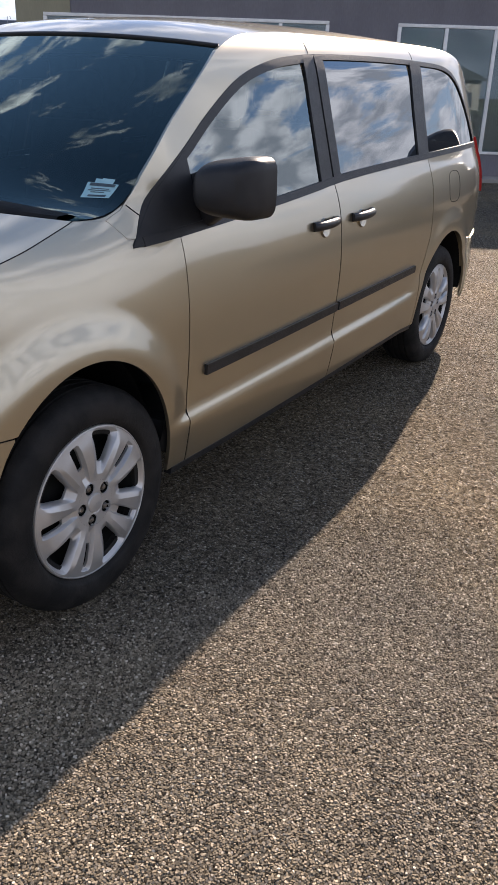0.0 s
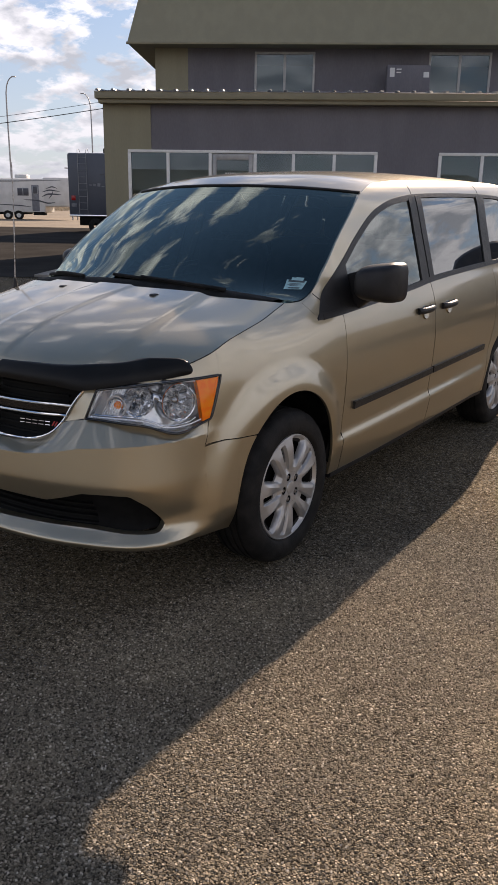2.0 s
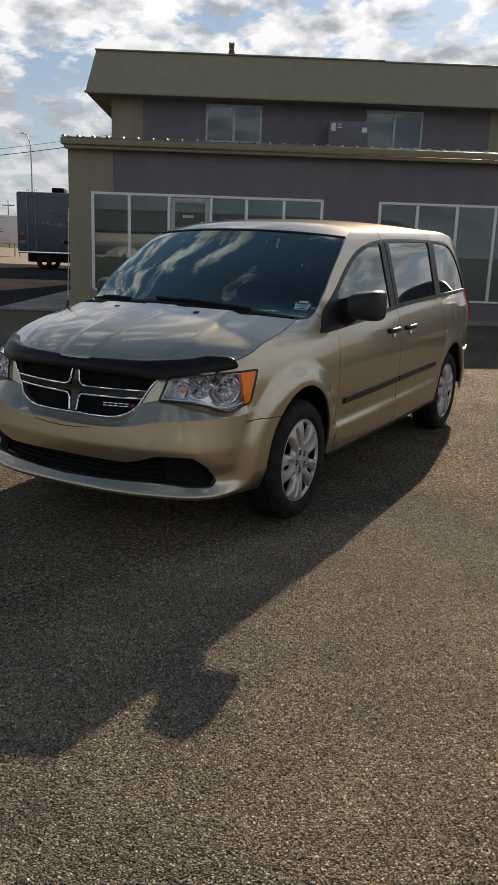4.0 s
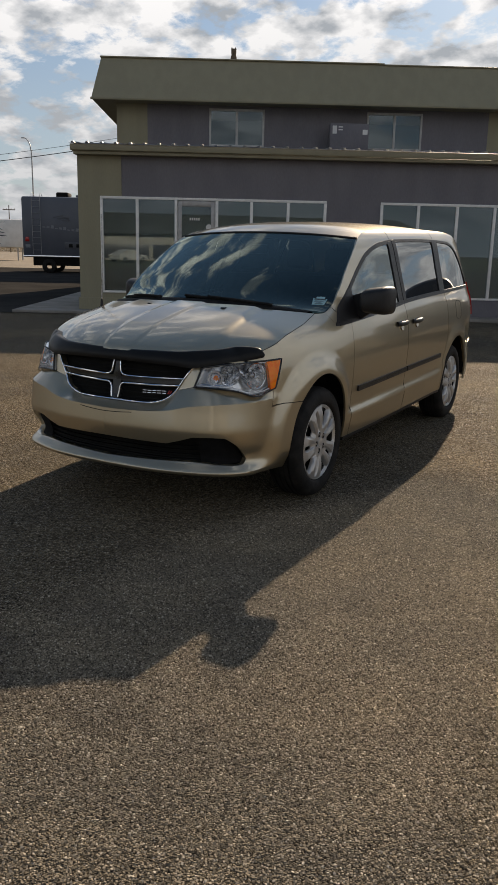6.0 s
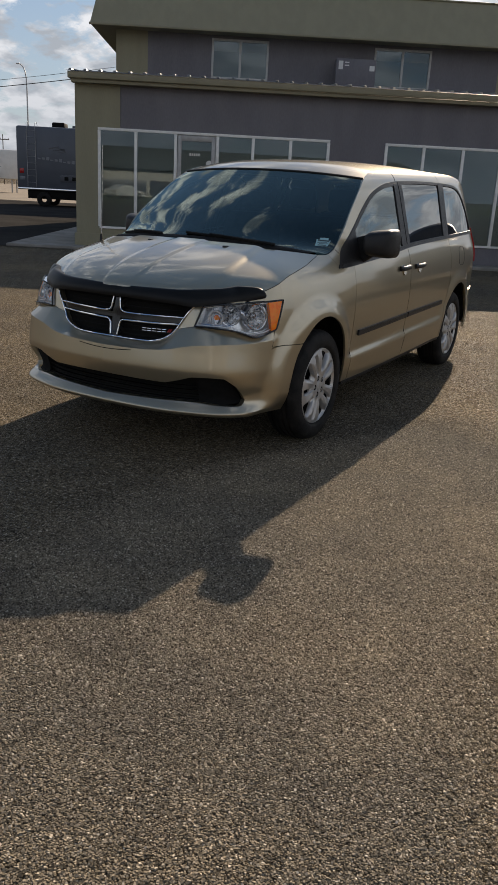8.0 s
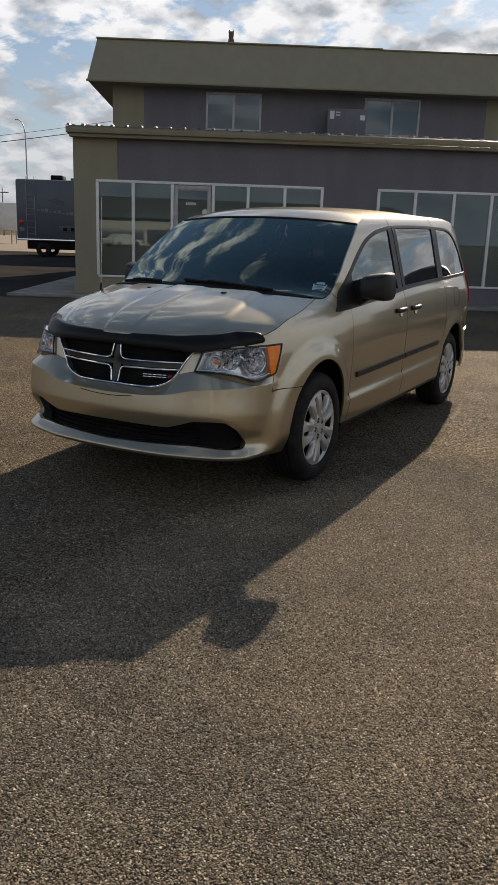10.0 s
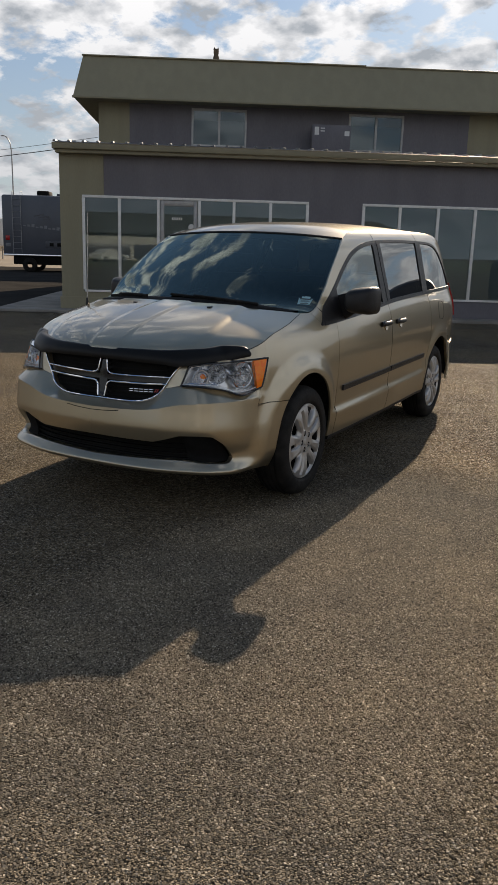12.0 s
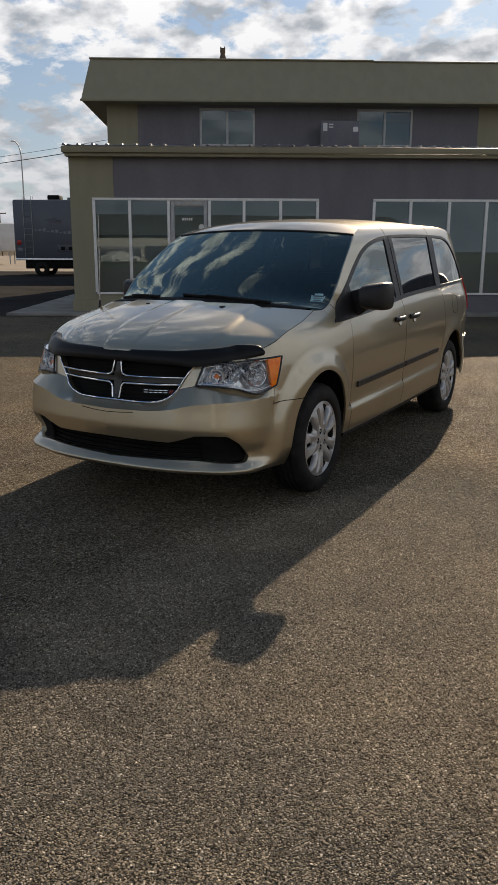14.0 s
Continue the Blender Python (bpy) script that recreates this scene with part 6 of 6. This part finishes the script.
def build_seat(x, y, wide):
    seat = new("seat")
    seat.parent = van
    bm = bmesh.new()
    box(bm, (x - wide, y - 0.48, 0.62), (x + wide, y + 0.05, 0.80), 0.05)
    part("cushion", bm, SEAT, seat)
    bm = bmesh.new()
    box(bm, (-wide, -0.07, 0), (wide, 0.07, 0.66), 0.055, pose(x, y + 0.02, 0.74, -14, 0, 0))
    part("backrest", bm, SEAT, seat)
    bm = bmesh.new()
    box(bm, (-0.13, -0.05, 0), (0.13, 0.05, 0.19), 0.045, pose(x, y + 0.19, 1.41, -8, 0, 0))
    part("headrest", bm, SEAT, seat)


for x in (0.39, -0.39):
    build_seat(x, 1.28, 0.25)
    build_seat(x, 2.18, 0.25)
for x in (0.42, -0.42, 0.0):
    build_seat(x, 3.15, 0.20)
bm = bmesh.new()
box(bm, (-0.60, 1.0, 1.690), (0.60, 3.4, 1.705), 0.005)
part("headliner", bm, SEAT, van)
bm = bmesh.new()
box(bm, (-0.11, -0.012, -0.035), (0.11, 0.012, 0.035), 0.012, pose(0.0, 0.78, 1.58))
part("inside_mirror", bm, BLACK_TRIM, van)


# ---- wheels ----
def dish(r):
    """How far the wheel cover stands out at a radius."""
    return float(np.interp(r, [0, 0.033, 0.045, 0.075, 0.10, 0.15, 0.20, 0.235, 0.247], [0.110, 0.1095, 0.1075, 0.1085, 0.111, 0.1155, 0.115, 0.107, 0.101]))


def ring_of(hw_in, hw_out, r_in, r_out, n=8, soft=0):
    """A closed loop (radius, angle) round a window in the cover, or round its sector."""
    lo = [(r_in, -hw_in + 2 * hw_in * k / n) for k in range(n)]
    up = [(r_in + (r_out - r_in) * k / n, hw_in + (hw_out - hw_in) * k / n) for k in range(n)]
    hi = [(r_out, hw_out - 2 * hw_out * k / n) for k in range(n)]
    dn = [(r_out + (r_in - r_out) * k / n, -hw_out + (hw_out - hw_in) * k / n) for k in range(n)]
    loop = [Vector((r * math.cos(radians(a)), r * math.sin(radians(a)))) for r, a in lo + up + hi + dn]
    for _ in range(soft):
        loop = [(loop[i - 1] + loop[i] * 2 + loop[(i + 1) % len(loop)]) / 4 for i in range(len(loop))]
    return [(p.length, math.degrees(math.atan2(p.y, p.x))) for p in loop]


def build_wheel():
    wheel = new("wheel")
    wheel.parent = van
    bm = bmesh.new()
    w = 0.110
    prof = [(0.215, -w * 0.8), (0.23, -w), (0.29, -w * 1.06), (0.335, -w * 0.98), (0.352, -w * 0.82), (0.361, -w * 0.6)]
    for g in (-0.5, -0.17, 0.17, 0.5):
        prof += [(0.362, w * (g - 0.06)), (0.354, w * (g - 0.05)), (0.354, w * (g + 0.05)), (0.362, w * (g + 0.06))]
    prof += [(0.361, w * 0.6), (0.352, w * 0.82), (0.342, w * 0.93), (0.336, w * 0.955), (0.332, w * 0.99), (0.31, w * 1.05), (0.29, w * 1.07), (0.270, w * 1.06), (0.263, w * 1.03), (0.257, w * 0.98), (0.250, w * 0.88), (0.215, w * 0.8)]
    lathe(bm, prof, 96, close=True)
    part("tyre", bm, RUBBER, wheel, "black rubber tyre", smooth=60)
    bm = bmesh.new()
    lathe(bm, [(0.001, 0.055), (0.12, 0.05), (0.19, 0.03), (0.21, 0.05), (0.222, 0.09)], 48)
    part("rim", bm, DARK, wheel)
    # cover: five wide windows and five slots round a hub with nut pockets
    bm = bmesh.new()

    def pt(r, deg, sink=0.0):
        a = radians(deg)
        return bm.verts.new((dish(r) - sink, r * math.cos(a), r * math.sin(a)))

    for k in range(10):
        mid = 36 * k
        loops = [[pt(r, mid + a, -0.0055 * float(ramp(0.075, 0.12, r) * (1 - ramp(0.20, 0.238, r)))) for r, a in ring_of(18, 18, 0.075, 0.240)]]
        if k % 2 == 0:
            shape = ((9.0, 16.6, 0.094, 0.239, 0.001, 2), (8.2, 16.0, 0.099, 0.237, 0.004, 2), (8.2, 14.4, 0.116, 0.230, 0.016, 2), (8.6, 13.4, 0.128, 0.224, 0.022, 2), (8.6, 13.2, 0.129, 0.223, 0.030, 2))
        else:
            shape = ((9.6, 5.2, 0.078, 0.226, 0.001, 1), (8.6, 4.8, 0.081, 0.224, 0.0035, 1), (6.4, 4.0, 0.098, 0.220, 0.013, 1), (5.2, 3.7, 0.135, 0.217, 0.015, 1), (5.1, 3.6, 0.136, 0.216, 0.024, 1))
        for hi_, ho_, ri, ro, sink, soft in shape:
            loops.append([pt(r, mid + a, sink) for r, a in ring_of(hi_, ho_, ri, ro, 8, soft)])
        n = len(loops[0])
        for p, q in zip(loops, loops[1:]):
            for i in range(n):
                bm.faces.new((p[i], p[(i + 1) % n], q[(i + 1) % n], q[i]))
    lathe(bm, [(0.240, dish(0.240)), (0.2415, dish(0.24) - 0.0015), (0.243, dish(0.24) + 0.001), (0.246, dish(0.24)), (0.248, dish(0.24) - 0.004), (0.248, dish(0.24) - 0.02)], 80)
    for k in range(5):
        mid = 36 + 72 * k
        outer = ring_of(36, 36, 0.034, 0.075, 6)
        n = len(outer)
        c = radians(mid)
        lo = [pt(r, mid + a) for r, a in outer]
        loops = [lo]
        for rad, sink in ((0.0198, -0.0015), (0.0188, 0.001), (0.0182, 0.022)):
            ring = []
            for r, a in outer:
                t = radians(mid + a)
                d = Vector((r * math.cos(t) - 0.0565 * math.cos(c), r * math.sin(t) - 0.0565 * math.sin(c))).normalized() * rad
                ring.append(bm.verts.new((dish(0.0565) - sink, 0.0565 * math.cos(c) + d.x, 0.0565 * math.sin(c) + d.y)))
            loops.append(ring)
        for p, q in zip(loops, loops[1:]):
            for i in range(n):
                bm.faces.new((p[i], p[(i + 1) % n], q[(i + 1) % n], q[i]))
    lathe(bm, [(0.0005, 0.1145), (0.024, 0.1135), (0.030, 0.112), (0.032, 0.108), (0.034, dish(0.034))], 40)
    bmesh.ops.remove_doubles(bm, verts=bm.verts, dist=0.0004)
    part("wheel_cover", bm, COVER, wheel, "silver plastic wheel cover", smooth=26)
    for k in range(5):
        c = radians(36 + 72 * k)
        bm = bmesh.new()
        lathe(bm, [(0.0005, 0.107), (0.0075, 0.107), (0.0118, 0.102), (0.0118, 0.08)], 6, Matrix.Translation((0, 0.0565 * math.cos(c), 0.0565 * math.sin(c))))
        part("wheel_nut", bm, STEEL, wheel)
        bm = bmesh.new()
        lathe(bm, [(0.0184, 0.106), (0.0177, 0.100), (0.0172, 0.095), (0.0005, 0.094)], 20, Matrix.Translation((0, 0.0565 * math.cos(c), 0.0565 * math.sin(c))))
        part("nut_pocket", bm, DARK, wheel)
    return wheel


wheel = build_wheel()
wheel.matrix_basis = pose(0.838, 0, HUB_Z - 0.003, 74, 0, 0)
for x, y, turn in ((0.82, BASE, 52), (-0.825, 0, 15), (-0.82, BASE, 60)):
    copy_thing(wheel, pose(x, y, HUB_Z, turn, 0, 180 if x < 0 else 0)).parent = van


# the body's true middle line lies a little to the right of the axle's, so its right half stands further out
def settle(ob):
    if ob.type == "MESH":
        for v in ob.data.vertices:
            x = v.co.x
            v.co.x -= 0.016 * (1 - float(ramp(0.0, 0.55, x))) if x > 0 else 0.016 + 0.016 * float(ramp(0.0, 0.55, -x))
    for c in ob.children:
        if c.name.split(".")[0] != "wheel":
            settle(c)


settle(van)


# ---- stone chips bedded in the asphalt where the way passes ----
def build_chips():
    rng = np.random.default_rng(5)
    pitch = 0.0074
    xs, ys = np.arange(0.0, 3.1, pitch), np.arange(-3.9, 1.3, pitch * 0.866)
    gx, gy = np.meshgrid(xs, ys)
    gx = gx + (np.arange(len(ys)) % 2)[:, None] * pitch / 2
    c = np.stack([gx.ravel(), gy.ravel()], axis=1)
    c += rng.uniform(-0.33, 0.33, c.shape) * pitch
    # a band along the way, thinning out at its edges
    x, y = c[:, 0], c[:, 1]
    mid = np.interp(y, [-3.6, -2.4, -1.0, 0.6], [2.15, 1.62, 1.62, 1.75])
    half = np.interp(y, [-3.9, -3.4, -2.4, -1.0, 0.3, 1.2], [0.60, 0.78, 1.05, 0.92, 0.50, 0.30])
    out = np.abs(x - mid) / half
    keep = rng.random(len(c)) < 0.94 * np.clip((1.15 - out) / 0.35, 0, 1) * np.clip((1.2 - y) / 0.9, 0, 1)
    c = c[keep]
    n = len(c)
    size = pitch * rng.uniform(0.42, 0.70, n) * np.where(rng.random(n) < 0.05, 1.3, 1.0)
    tall = rng.uniform(0.0007, 0.0030, n)
    lean = rng.uniform(-0.38, 0.38, (n, 2))
    ang = rng.uniform(0, math.tau, (n, 1)) + np.arange(5) * math.tau / 5 + rng.uniform(-0.28, 0.28, (n, 5))
    rad = size[:, None] * rng.uniform(0.68, 1.25, (n, 5))
    verts = np.zeros((n, 10, 3))
    for ring, (k, up) in enumerate(((1.0, 0.0), (0.80, 1.0))):
        px, py = rad * k * np.cos(ang), rad * k * np.sin(ang)
        at = slice(ring * 5, ring * 5 + 5)
        verts[:, at, 0], verts[:, at, 1] = c[:, :1] + px, c[:, 1:] + py
        verts[:, at, 2] = tall[:, None] * up + (lean[:, :1] * px + lean[:, 1:] * py) * up - 0.0006 * (1 - up)
    quads = np.array([[k, (k + 1) % 5, 5 + (k + 1) % 5, 5 + k] for k in range(5)]).ravel()
    one = np.concatenate([quads, np.arange(5, 10)])
    loops = (one[None, :] + np.arange(n)[:, None] * 10).ravel()
    starts = (np.array([0, 4, 8, 12, 16, 20])[None, :] + np.arange(n)[:, None] * 25).ravel()
    me = bpy.data.meshes.new("gravel_chips")
    me.vertices.add(n * 10)
    me.vertices.foreach_set("co", verts.ravel())
    me.loops.add(n * 25)
    me.loops.foreach_set("vertex_index", loops)
    me.polygons.add(n * 6)
    me.polygons.foreach_set("loop_start", starts)
    me.polygons.foreach_set("use_smooth", np.zeros(n * 6, bool))
    me.update(calc_edges=True)
    me.materials.append(CHIP)
    return tagged(new("gravel_chips", me), "brown and grey stone chips bedded in the asphalt", "gravel", kind="stuff")


build_chips()
